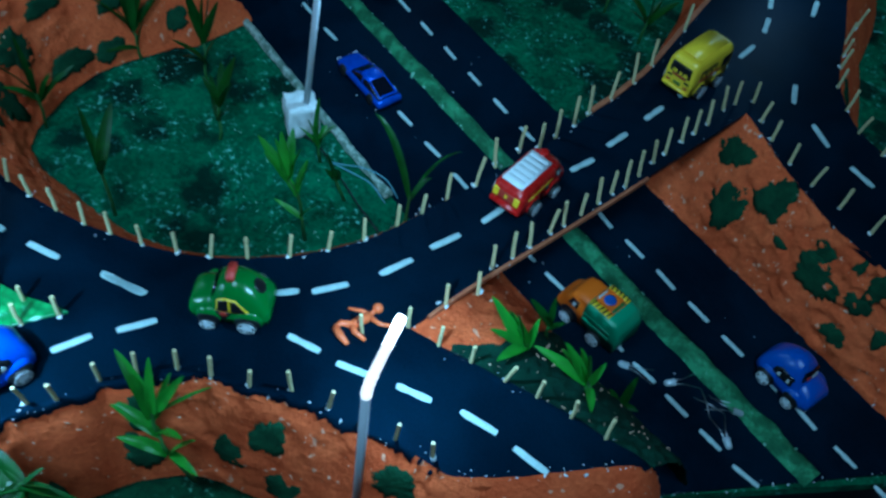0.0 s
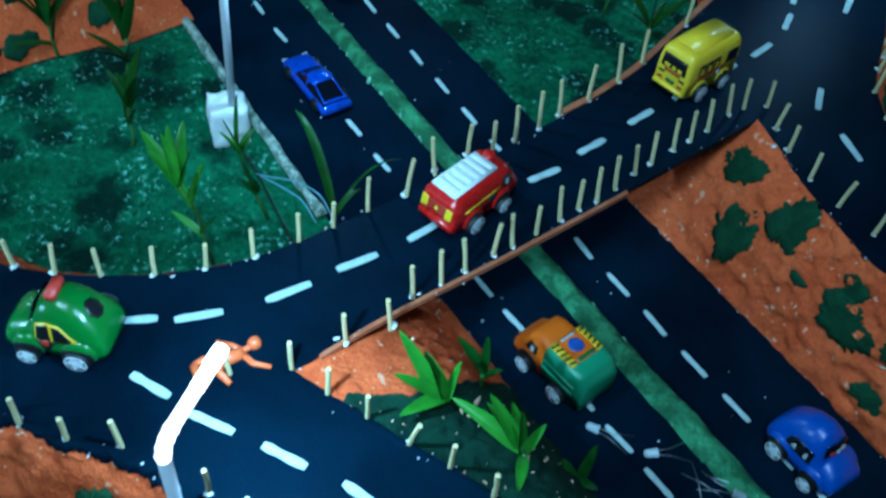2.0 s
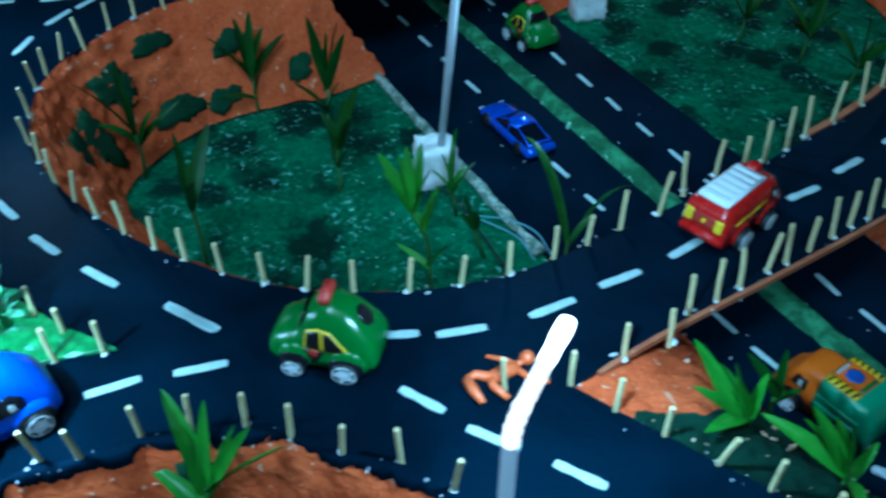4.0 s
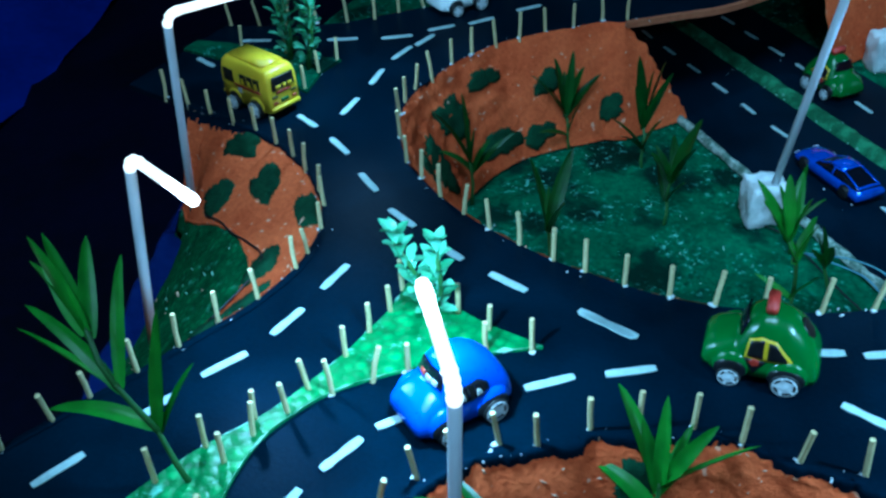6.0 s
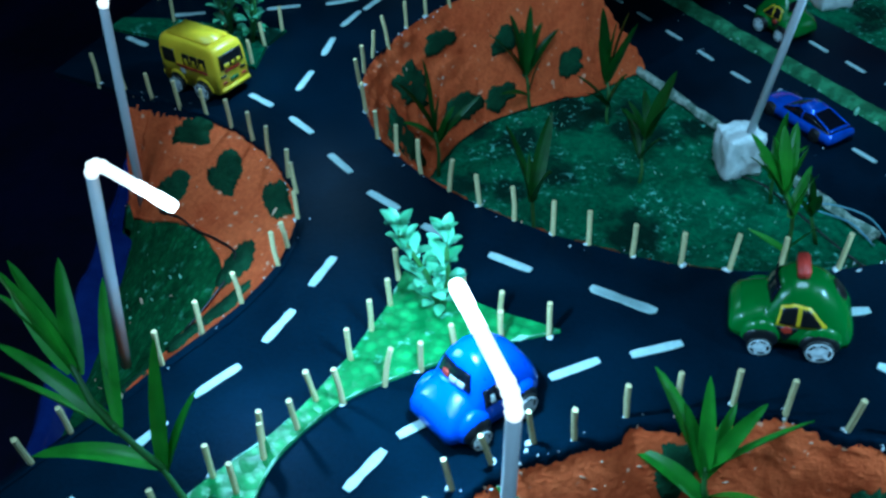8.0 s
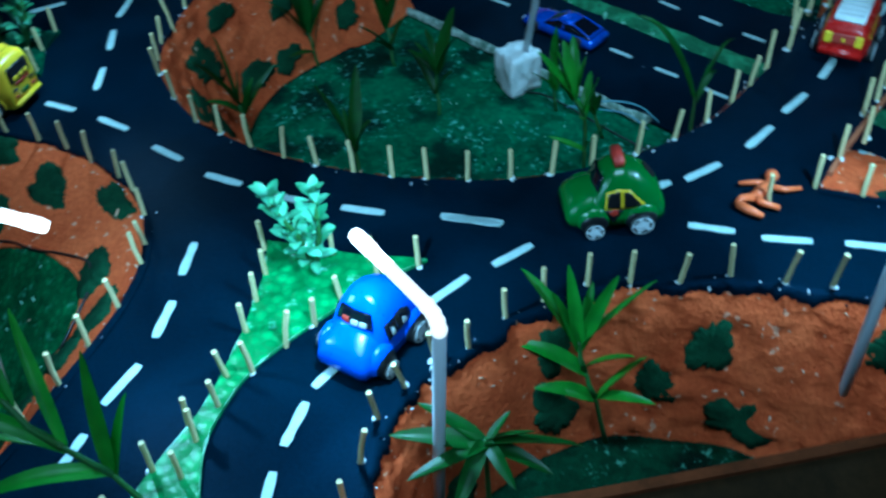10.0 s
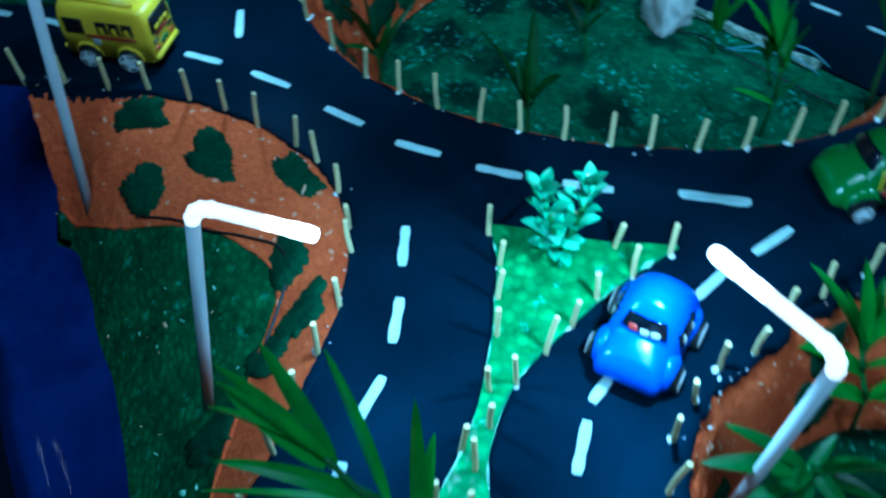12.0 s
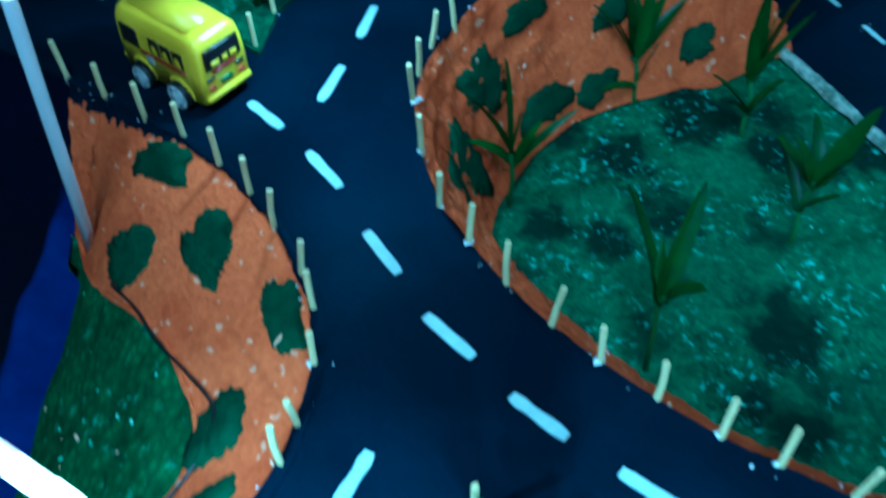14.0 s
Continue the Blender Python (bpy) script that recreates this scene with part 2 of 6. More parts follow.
# ---- building helpers ----
def smooth(points, step=0.004):
    """A Catmull-Rom curve through plan points, sampled about every step metres."""
    p = [Vector(q).to_3d() if len(q) == 2 else Vector(q) for q in points]
    p = [2 * p[0] - p[1], *p, 2 * p[-1] - p[-2]]
    out = []
    for a, b, c, d in zip(p, p[1:], p[2:], p[3:]):
        n = max(1, round((c - b).length / step))
        for k in range(n):
            t = k / n
            out.append(0.5 * (2 * b + (c - a) * t + (2 * a - 5 * b + 4 * c - d) * t * t + (3 * b - a - 3 * c + d) * t ** 3))
    return out + [p[-2]]


def finish(name, bm, material, parent=None, label="", smooth_faces=True):
    bmesh.ops.recalc_face_normals(bm, faces=bm.faces)
    me = bpy.data.meshes.new(name)
    bm.to_mesh(me)
    bm.free()
    for f in me.polygons:
        f.use_smooth = smooth_faces
    me.materials.append(material)
    ob = new(name, me)
    ob.parent = parent
    return tagged(ob, label) if label else ob


def part(name, bm, material, parent, label="", smooth_faces=True):
    return finish(name, bm, material, parent, label, smooth_faces)


def slab(outline, z0, z1, holes=()):
    """A flat plate of the given plan outline, with holes."""
    bm = bmesh.new()
    loops = [outline, *holes]
    flat = [[Vector((q[0], q[1], 0)) for q in loop] for loop in loops]
    flat_points = [q for loop in flat for q in loop]
    tops = [bm.verts.new((q.x, q.y, z1)) for q in flat_points]
    lows = [bm.verts.new((q.x, q.y, z0)) for q in flat_points]
    from_tri = geometry.tessellate_polygon(flat)
    for a, b, c in from_tri:
        for vs in (tops, lows):
            try:
                bm.faces.new((vs[a], vs[b], vs[c]))
            except ValueError:
                pass
    k = 0
    for loop in flat:
        n = len(loop)
        for i in range(n):
            a, b = k + i, k + (i + 1) % n
            bm.faces.new((tops[a], tops[b], lows[b], lows[a]))
        k += n
    return bm


def side_of(curve, i):
    a, b = curve[max(0, i - 2)], curve[min(len(curve) - 1, i + 2)]
    d = (b - a).normalized()
    return Vector((-d.y, d.x, 0))


def rise(bulge, q):
    """How far a slope swells out below the edge point q; bulge is a number or changes along the edge."""
    return bulge(q) if callable(bulge) else bulge


def bank(name, top, low, material, rows=9, rough=0.0015, bulge=0.0, label=""):
    """A ruled slope from the top curve to the low curve, both sampled alike, roughened."""
    bm = bmesh.new()
    grid = []
    for a, b in zip(top, low):
        line = []
        for r in range(rows + 1):
            v = r / rows
            q = a.lerp(b, v) + Vector((0, 0, rise(bulge, a) * math.sin(math.pi * v)))
            k = rough * (noise.noise(q * 130) + 0.6 * noise.noise(q * 330)) * (0.35 if r in (0, rows) else 1)
            line.append(bm.verts.new(q + Vector((k, k, k * 0.6))))
        grid.append(line)
    for p, q in zip(grid, grid[1:]):
        for r in range(rows):
            bm.faces.new((p[r], p[r + 1], q[r + 1], q[r]))
    ob = finish(name, bm, material)
    return tagged(ob, label, kind="structure")


def bank_at(top, low, x, y, bulge=0.0):
    """The point of a bank over the plan point (x, y), and the directions along and down it."""
    best = None
    for i in range(0, len(top)):
        a, b = top[i], low[i]
        for r in range(0, 21):
            q = a.lerp(b, r / 20) + Vector((0, 0, rise(bulge, a) * math.sin(math.pi * r / 20)))
            d = (q.x - x) ** 2 + (q.y - y) ** 2
            if best is None or d < best[0]:
                best = (d, q, i, b - a)
    _, q, i, down = best
    along = (top[min(i + 2, len(top) - 1)] - top[max(i - 2, 0)]).normalized()
    return q, along, down.normalized()


def box(bm, size, m):
    v = bmesh.ops.create_cube(bm, size=1.0, matrix=m @ Matrix.Diagonal((*size, 1)))
    return v["verts"]


def tube(bm, points, radii, sides=8, cap=True):
    """A round tube along points."""
    pts = [Vector(p) for p in points]
    if not hasattr(radii, "__len__"):
        radii = [radii] * len(pts)
    rings = []
    up = Vector((0.31, 0.17, 0.93))
    for i, p in enumerate(pts):
        d = (pts[min(i + 1, len(pts) - 1)] - pts[max(i - 1, 0)]).normalized()
        x = d.cross(up)
        if x.length < 0.1:
            x = d.cross(Vector((1, 0, 0)))
        x.normalize()
        y = d.cross(x)
        rings.append([bm.verts.new(p + radii[i] * (math.cos(2 * math.pi * k / sides) * x + math.sin(2 * math.pi * k / sides) * y)) for k in range(sides)])
    for a, b in zip(rings, rings[1:]):
        for k in range(sides):
            bm.faces.new((a[k], a[(k + 1) % sides], b[(k + 1) % sides], b[k]))
    if cap:
        bm.faces.new(rings[0][::-1])
        bm.faces.new(rings[-1])


# ---- plan: decks at height 0, the board with the sunken highway at ZB ----
ZB = -0.083
ALONG, ACROSS = Vector((0.741, -0.671, 0)), Vector((0.671, 0.741, 0))


def hw(across, s, z=ZB):
    """A point of the highway: its offset across, and the distance along it."""
    return ACROSS * across + ALONG * s + Vector((0, 0, z))


RING = smooth([(-0.165, 1.010), (-0.200, 0.977), (-0.229, 0.951), (-0.246, 0.945), (-0.262, 0.928), (-0.279, 0.912), (-0.293, 0.895), (-0.304, 0.880),
               (-0.312, 0.859), (-0.318, 0.839), (-0.321, 0.813), (-0.322, 0.795), (-0.320, 0.776), (-0.314, 0.757), (-0.300, 0.734), (-0.282, 0.712),
               (-0.265, 0.699), (-0.246, 0.687), (-0.226, 0.677), (-0.207, 0.670), (-0.187, 0.664), (-0.166, 0.659), (-0.148, 0.657), (-0.127, 0.655),
               (-0.105, 0.655), (-0.084, 0.658), (-0.063, 0.664), (-0.039, 0.673), (-0.018, 0.685), (0.001, 0.699), (0.018, 0.716), (0.031, 0.732),
               (0.045, 0.749), (0.060, 0.768), (0.075, 0.787)])
BRIDGE_FAR = smooth([(0.075, 0.787), (0.090, 0.805), (0.107, 0.830), (0.129, 0.864), (0.142, 0.883), (0.156, 0.907), (0.168, 0.930), (0.190, 0.985), (0.213, 1.042)])
FAR_RING = smooth([(0.213, 1.042), (0.235, 1.150), (0.205, 1.250), (0.120, 1.305), (0.020, 1.275), (-0.058, 1.205), (-0.095, 1.145), (-0.128, 1.075), (-0.165, 1.010)])
LOWER = smooth([(-0.185, 0.400), (-0.172, 0.452), (-0.163, 0.475), (-0.159, 0.500), (-0.150, 0.520), (-0.140, 0.533), (-0.124, 0.545), (-0.108, 0.558), (-0.092, 0.567),
                (-0.072, 0.577), (-0.050, 0.581), (-0.030, 0.580), (-0.008, 0.581), (0.012, 0.578), (0.032, 0.573), (0.055, 0.570), (0.075, 0.564),
                (0.090, 0.560), (0.123, 0.569), (0.155, 0.5815), (0.183, 0.5925), (0.193, 0.5925)])
GORE = smooth([(0.193, 0.5925), (0.186, 0.5985), (0.168, 0.604), (0.149, 0.611), (0.128, 0.618), (0.109, 0.623), (0.088, 0.629), (0.067, 0.635), (0.045, 0.642)])
BRIDGE_NEAR = smooth([(0.045, 0.642), (0.062, 0.668), (0.086, 0.700), (0.124, 0.747), (0.172, 0.809), (0.243, 0.903)])
SLAB_EDGE = smooth([(0.243, 0.903), (0.258, 0.878), (0.272, 0.853), (0.288, 0.830), (0.306, 0.807), (0.339, 0.779), (0.380, 0.750), (0.430, 0.715)])
K_EDGE = smooth([(0.520, 0.760), (0.460, 0.800), (0.400, 0.845), (0.360, 0.880), (0.330, 0.912), (0.321, 0.938), (0.317, 0.963), (0.319, 0.990), (0.325, 1.030), (0.330, 1.090)])
TOP_EDGE = smooth([(0.330, 1.090), (0.355, 1.250), (0.230, 1.400), (0.020, 1.400), (-0.130, 1.300), (-0.205, 1.190), (-0.265, 1.080), (-0.330, 0.980), (-0.375, 0.935), (-0.408, 0.900),
                   (-0.437, 0.870), (-0.480, 0.848), (-0.520, 0.832)])
LEFT = smooth([(-0.520, 0.723), (-0.500, 0.720), (-0.470, 0.716), (-0.434, 0.711), (-0.411, 0.707), (-0.391, 0.703), (-0.368, 0.696), (-0.349, 0.688), (-0.332, 0.677),
               (-0.313, 0.662), (-0.301, 0.650), (-0.290, 0.632), (-0.284, 0.611), (-0.282, 0.594), (-0.285, 0.568), (-0.291, 0.547), (-0.298, 0.527),
               (-0.304, 0.506), (-0.312, 0.485), (-0.318, 0.467), (-0.326, 0.445), (-0.338, 0.410)], 0.002)
outline = LOWER + GORE[1:] + BRIDGE_NEAR[1:] + SLAB_EDGE[1:] + K_EDGE + TOP_EDGE[1:] + LEFT
hole = (RING + BRIDGE_FAR[1:] + FAR_RING[1:])[:-1]
road = tagged(finish("road", slab(outline, -0.004, 0.0, [hole]), M_ASPHALT, smooth_faces=False), "black painted ring road on a raised deck, with paper lane markings", kind="structure")

# the board that carries everything
board = [(-0.56, 0.892), (-0.62, 1.55), (0.55, 1.55), (0.62, 0.754), (0.225, 0.621), (0.12, 0.515), (-0.20, 0.425), (-0.338, 0.400), (-0.383, 0.530), (-0.441, 0.670), (-0.500, 0.796)]
tagged(finish("ground", slab(board, ZB - 0.012, ZB - 0.002), M_LAWN, smooth_faces=False), "board covered with green dyed sawdust lawn", kind="structure")
strip = [hw(0.597, -1.25), hw(0.772, -1.25), hw(0.774, -0.56), hw(0.790, -0.50), hw(0.792, -0.157), hw(0.570, -0.272), hw(0.570, -0.33), hw(0.597, -0.40)]
highway = tagged(finish("highway", slab([(q.x, q.y) for q in strip], ZB - 0.004, ZB), M_ASPHALT, smooth_faces=False), "black painted highway sunk below the ring road", kind="structure")

# ---- slopes between the decks and the board ----
def offset(curve, run, z):
    return [q + side_of(curve, i) * run + Vector((0, 0, z)) for i, q in enumerate(curve)]


def only(top, low, test):
    keep = [i for i, q in enumerate(top) if test(q)]
    return [top[i] for i in keep], [low[i] for i in keep]


def lerp_curve(points, n):
    """n points spread evenly along a smooth curve."""
    c = smooth(points, 0.002)
    return [c[round(i * (len(c) - 1) / (n - 1))] for i in range(n)]


RING_LOW = [q + side_of(RING, i) * (0.034 + 0.018 * min(1, max(0, (0.75 - q.y) / 0.06))) + Vector((0, 0, ZB)) for i, q in enumerate(RING)]
first = min(range(len(RING)), key=lambda i: (RING[i] - Vector((-0.229, 0.951, 0))).length)
A_TOP, A_LOW = only(RING[first:], RING_LOW[first:], lambda q: ACROSS.dot(q) < 0.600)
start = Vector((-0.178, 0.973, ZB))
A_TOP, A_LOW = [A_TOP[0]] * 10 + A_TOP, [start.lerp(A_LOW[0], k / 10) for k in range(10)] + A_LOW
bank("bank_island", A_TOP, A_LOW, M_EARTH, 30, 0.0022, 0.004, "red earth slope with dark green moss patches round the lawn")
UR_TOP = [q for q in BRIDGE_FAR if ACROSS.dot(q) > 0.768] + [q for q in FAR_RING[1:] if ACROSS.dot(q) > 0.742]
bank("bank_far_lawn", UR_TOP, offset(UR_TOP, 0.028, ZB), M_EARTH, 9, 0.0016, 0.003, "red earth slope below the ring road")
LOWER_TOP = LOWER[2:]
LOWER_TOP = [q for q in LOWER_TOP if q.x < 0.183]


def front_run(x):
    """How far the front slope reaches out; it is steeper where the road bends to the front."""
    for (x0, r0), (x1, r1) in zip(FRONT_REACH, FRONT_REACH[1:]):
        if x < x1:
            return r0 + (r1 - r0) * max(0, (x - x0) / (x1 - x0))
    return FRONT_REACH[-1][1]


FRONT_REACH = ((-0.10, 0.022), (-0.04, 0.027), (0.0, 0.032), (0.04, 0.040))
LOWER_LOW = [q - side_of(LOWER_TOP, i) * front_run(q.x) + Vector((0, 0, ZB)) for i, q in enumerate(LOWER_TOP)]
tail, turn = LOWER_TOP[-1], LOWER_LOW[-1] - LOWER_TOP[-1]
for k in range(1, 13):
    LOWER_TOP.append(tail + Vector((0.0008 * k, 0, 0)))
    LOWER_LOW.append(tail + Matrix.Rotation(radians(9 * k), 3, "Z") @ turn)
FRONT_SWELL = 0.014
bank("bank_front", LOWER_TOP, LOWER_LOW, M_EARTH, 32, 0.0024, FRONT_SWELL, "red earth slope with moss patches in front of the road")
GORE_FINE = smooth(GORE[::3] + GORE[-1:], 0.0012)
GORE_TOP = [GORE_FINE[round(i * (len(GORE_FINE) - 1) / 119)] for i in range(120)][::-1]
GORE_LOW = [hw(0.628, -0.452 + i * (0.452 - 0.246) / 119) for i in range(120)]
SLAB_FINE = smooth(SLAB_EDGE[::3] + SLAB_EDGE[-1:], 0.002)
SLAB_TOP = [SLAB_FINE[round(i * (len(SLAB_FINE) - 1) / 119)] for i in range(120)]
SLAB_LOW = [hw(0.785, -0.500 + i * (0.500 - 0.155) / 119) for i in range(120)]
bank("bank_right", SLAB_TOP, SLAB_LOW, M_EARTH, 40, 0.0024, 0.004, "red earth slope with moss patches beside the highway")
K_LOW = offset(K_EDGE, -0.05, ZB)
bank("bank_outer", K_EDGE, K_LOW, M_EARTH, 8, 0.0016, 0.003, "red earth slope outside the ring road")
TOP_LOW = offset(TOP_EDGE, -0.045, ZB)
bank("bank_back", TOP_EDGE, TOP_LOW, M_EARTH, 8, 0.0016, 0.003, "red earth slope behind the ring road")
LEFT_LOW = lerp_curve([(-0.520, 0.680, ZB), (-0.490, 0.676, ZB), (-0.452, 0.672, ZB), (-0.438, 0.652, ZB), (-0.430, 0.635, ZB), (-0.420, 0.610, ZB), (-0.409, 0.590, ZB), (-0.401, 0.570, ZB),
                       (-0.392, 0.545, ZB), (-0.384, 0.520, ZB), (-0.372, 0.485, ZB), (-0.352, 0.410, ZB)], len(LEFT))


def two_tone(ob, second, test):
    ob.data.materials.append(second)
    for f in ob.data.polygons:
        if test(f.center):
            f.material_index = 1


LEFT_ALL, LEFT_ROW = LEFT, LEFT_LOW
LEFT, LEFT_LOW = only(LEFT_ALL, LEFT_ROW, lambda q: q.x > -0.4560)
LEFT_LOW = [Vector((-0.4385, 0.667, ZB)).lerp(b, 0.25) if a.x < -0.434 else b for a, b in zip(LEFT, LEFT_LOW)]


def left_swell(q):
    return 0.004 + 0.014 * min(1, max(0, (q.y - 0.585) / 0.06)) * min(1, max(0, (q.x + 0.437) / 0.05))


left_bank = bank("bank_left", LEFT, LEFT_LOW, M_EARTH, 56, 0.0008, left_swell, "red earth and green lawn slope with moss patches")
LAWN_LINE = smooth([(-0.460, 0.690), (-0.436, 0.669), (-0.415, 0.655), (-0.396, 0.6455), (-0.372, 0.637), (-0.352, 0.629), (-0.335, 0.617), (-0.322, 0.606), (-0.315, 0.594), (-0.317, 0.578), (-0.324, 0.560), (-0.329, 0.535), (-0.334, 0.510), (-0.345, 0.440)], 0.003)


def below_line(line, q):
    k = min(range(len(line)), key=lambda i: (line[i].x - q.x) ** 2 + (line[i].y - q.y) ** 2)
    return (q - line[k]).dot(side_of(line, k)) < 0


def refine(ob, line, reach, cuts):
    """Splits the faces near a line, so that the border of two materials runs clean."""
    bm = bmesh.new()
    bm.from_mesh(ob.data)
    near = [f for f in bm.faces if min((q.x - f.calc_center_median().x) ** 2 + (q.y - f.calc_center_median().y) ** 2 for q in line) < reach ** 2]
    bmesh.ops.subdivide_edges(bm, edges=list({e for f in near for e in f.edges}), cuts=cuts, use_grid_fill=True)
    bm.to_mesh(ob.data)
    bm.free()


def lip(ob, line, radius, seed):
    """A crumbled lip of earth that overhangs the lawn along a line on a slope."""
    tree = BVHTree.FromPolygons([v.co for v in ob.data.vertices], [p.vertices[:] for p in ob.data.polygons])
    path = []
    for q in line:
        spot = tree.ray_cast(Vector((q.x, q.y, 0.2)), Vector((0, 0, -1)))[0]
        if spot:
            path.append(spot + Vector((0, 0, 0.0002)))
    bm = bmesh.new()
    tube(bm, path, [radius * (1.0 + 0.8 * noise.noise(q * 160 + Vector((seed, 0, 0)))) for q in path], 8)
    return part("earth_lip", bm, M_EARTH, ob)


refine(left_bank, LAWN_LINE, 0.006, 3)
lip(left_bank, LAWN_LINE, 0.0011, 3)
two_tone(left_bank, M_TURF, lambda q: below_line(LAWN_LINE, q + Vector((0.002 * noise.noise(q * 150), 0.002 * noise.noise(q * 170), 0))))
left_bank.data.materials.append(M_ASPHALT)
for f in left_bank.data.polygons:
    q = f.center + Vector((0.0014 * noise.noise(f.center * 190), 0.0014 * noise.noise(f.center * 210), 0))
    if q.x < -0.365 and min((q.x - p.x) ** 2 + (q.y - p.y) ** 2 for p in LEFT[::3]) < (0.0045 * min(1, (-0.365 - q.x) / 0.04)) ** 2:
        f.material_index = 2
gore_bank = bank("bank_gore", GORE_TOP, GORE_LOW, M_EARTH, 40, 0.0016, 0.022, "red earth wedge with a green strip between road and highway")
GORE_LINE = smooth([(0.060, 0.634), (0.0786, 0.6432), (0.0986, 0.6519), (0.122, 0.685), (0.1414, 0.723), (0.155, 0.750)], 0.002)
refine(gore_bank, GORE_LINE, 0.006, 2)
two_tone(gore_bank, M_STRIP, lambda q: q.x > 0.072 and below_line(GORE_LINE, q + Vector((0.003 * noise.noise(q * 110), 0.003 * noise.noise(q * 140), 0))))


def fringe(curve, sign, low, high, slope, seed):
    """A chewed strip of road skin that laps over the slope beside a curve."""
    fine = smooth(curve[::2] + curve[-1:], 0.0011)
    bm = bmesh.new()
    rows = []
    for i, q in enumerate(fine):
        s = side_of(fine, i) * sign
        k = 0.45 + 0.9 * noise.noise(Vector((i * 0.045, seed, 0))) + 0.40 * noise.noise(Vector((i * 0.11, seed, 4))) + 0.32 * noise.noise(Vector((i * 0.31, seed, 9))) + 0.16 * noise.noise(Vector((i * 0.73, seed, 2)))
        reach = low + (high - low) * min(1.4, max(0, k))
        rows.append([bm.verts.new(q - s * 0.003 + Vector((0, 0, 0.0008)))] + [bm.verts.new(q + s * reach * f + Vector((0, 0, 0.0018 - slope * reach * f))) for f in (0.33, 0.66, 1)] + [bm.verts.new(q + s * reach * 1.02 + Vector((0, 0, -0.003 - slope * reach)))])
    for p, q in zip(rows, rows[1:]):
        for k in range(4):
            bm.faces.new((p[k], p[k + 1], q[k + 1], q[k]))
    return part("ragged_edge", bm, M_ASPHALT, road)


fringe([q for q in LOWER_TOP[:-12] if q.x < 0.070], -1, 0.0002, 0.0052, 0.85, 1)
fringe(GORE[::-1], 1, 0.0000, 0.0030, 0.9, 2)
fringe(LEFT[::2], -1, 0.0000, 0.0022, 0.9, 3)
fringe(A_TOP[10:], 1, 0.0000, 0.0020, 1.4, 4)
fringe(SLAB_EDGE, -1, 0.0000, 0.0020, 0.9, 5)

# front lawn with low light in its colour, and the earth heap where the road meets the border
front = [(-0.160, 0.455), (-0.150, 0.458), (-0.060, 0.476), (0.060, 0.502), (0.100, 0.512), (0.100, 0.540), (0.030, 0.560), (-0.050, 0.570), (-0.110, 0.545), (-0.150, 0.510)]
tagged(finish("lawn_front", slab(front, ZB - 0.002, ZB + 0.0012), M_LAWN_SHADED, smooth_faces=False), "shade-coloured green lawn before the front slope", kind="structure")
heap = smooth([(-0.150, 0.470), (-0.160, 0.4700), (-0.171, 0.4615), (-0.184, 0.4545), (-0.198, 0.4480), (-0.216, 0.436), (-0.225, 0.420)], 0.003)
heap_low = [Vector((-0.150 + (q.x + 0.150) * 0.9, 0.415, 0)) for q in heap]
tagged(bank("bank_heap", [q + Vector((0, 0, -0.001)) for q in heap], heap_low, M_EARTH, 20, 0.0016, 0.006), "red earth heap at the front end of the road", kind="structure")

# front border of the board
edge = smooth([(-0.152, 0.4635), (-0.110, 0.4723), (-0.060, 0.482), (0.060, 0.508), (0.130, 0.528)])
border = slab(edge + [q + Vector((0.02, -0.06, 0)) for q in edge[::-1]], ZB - 0.02, -0.002)
tagged(finish("trim_front", border, M_FRONT, smooth_faces=False), "brown painted front border of the board", kind="structure")
rim = [q + Vector((0.0014, -0.0040, 0)) for q in edge]
tagged(finish("trim_front_rim", slab(edge + rim[::-1], -0.006, 0.0006), M_RIM, smooth_faces=False), "brown painted rim of the front border", kind="structure")
# the brown lip along the bridge and white kerb at the highway lawn
bm = bmesh.new()
for curve in ([q for q in BRIDGE_NEAR[4:] if q.y < 0.812],):
    o = [q + side_of(curve, i) * -0.0022 for i, q in enumerate(curve)]
    bm = slab(curve + o[::-1], -0.0022, 0.0008)
tagged(finish("trim_bridge", bm, M_EDGE, smooth_faces=False), "brown painted edge board of the bridge", kind="structure")
curve = [q for q in BRIDGE_FAR if q.y > 0.862] + FAR_RING[1:30]
o = [q + side_of(curve, i) * 0.004 for i, q in enumerate(curve)]
tagged(finish("trim_bridge_far", slab(curve + o[::-1], -0.0035, 0.0012), M_EDGE, smooth_faces=False), "brown painted edge board along the far side", kind="structure")
curve = smooth([(-0.229, 0.951), (-0.198, 0.979), (-0.165, 1.010), (-0.128, 1.075), (-0.095, 1.145)])
o = [q + side_of(curve, i) * -0.004 for i, q in enumerate(curve)]
tagged(finish("trim_back_bridge", slab(curve + o[::-1], -0.0035, 0.0012), M_EDGE, smooth_faces=False), "pale brown edge board of the back bridge", kind="structure")


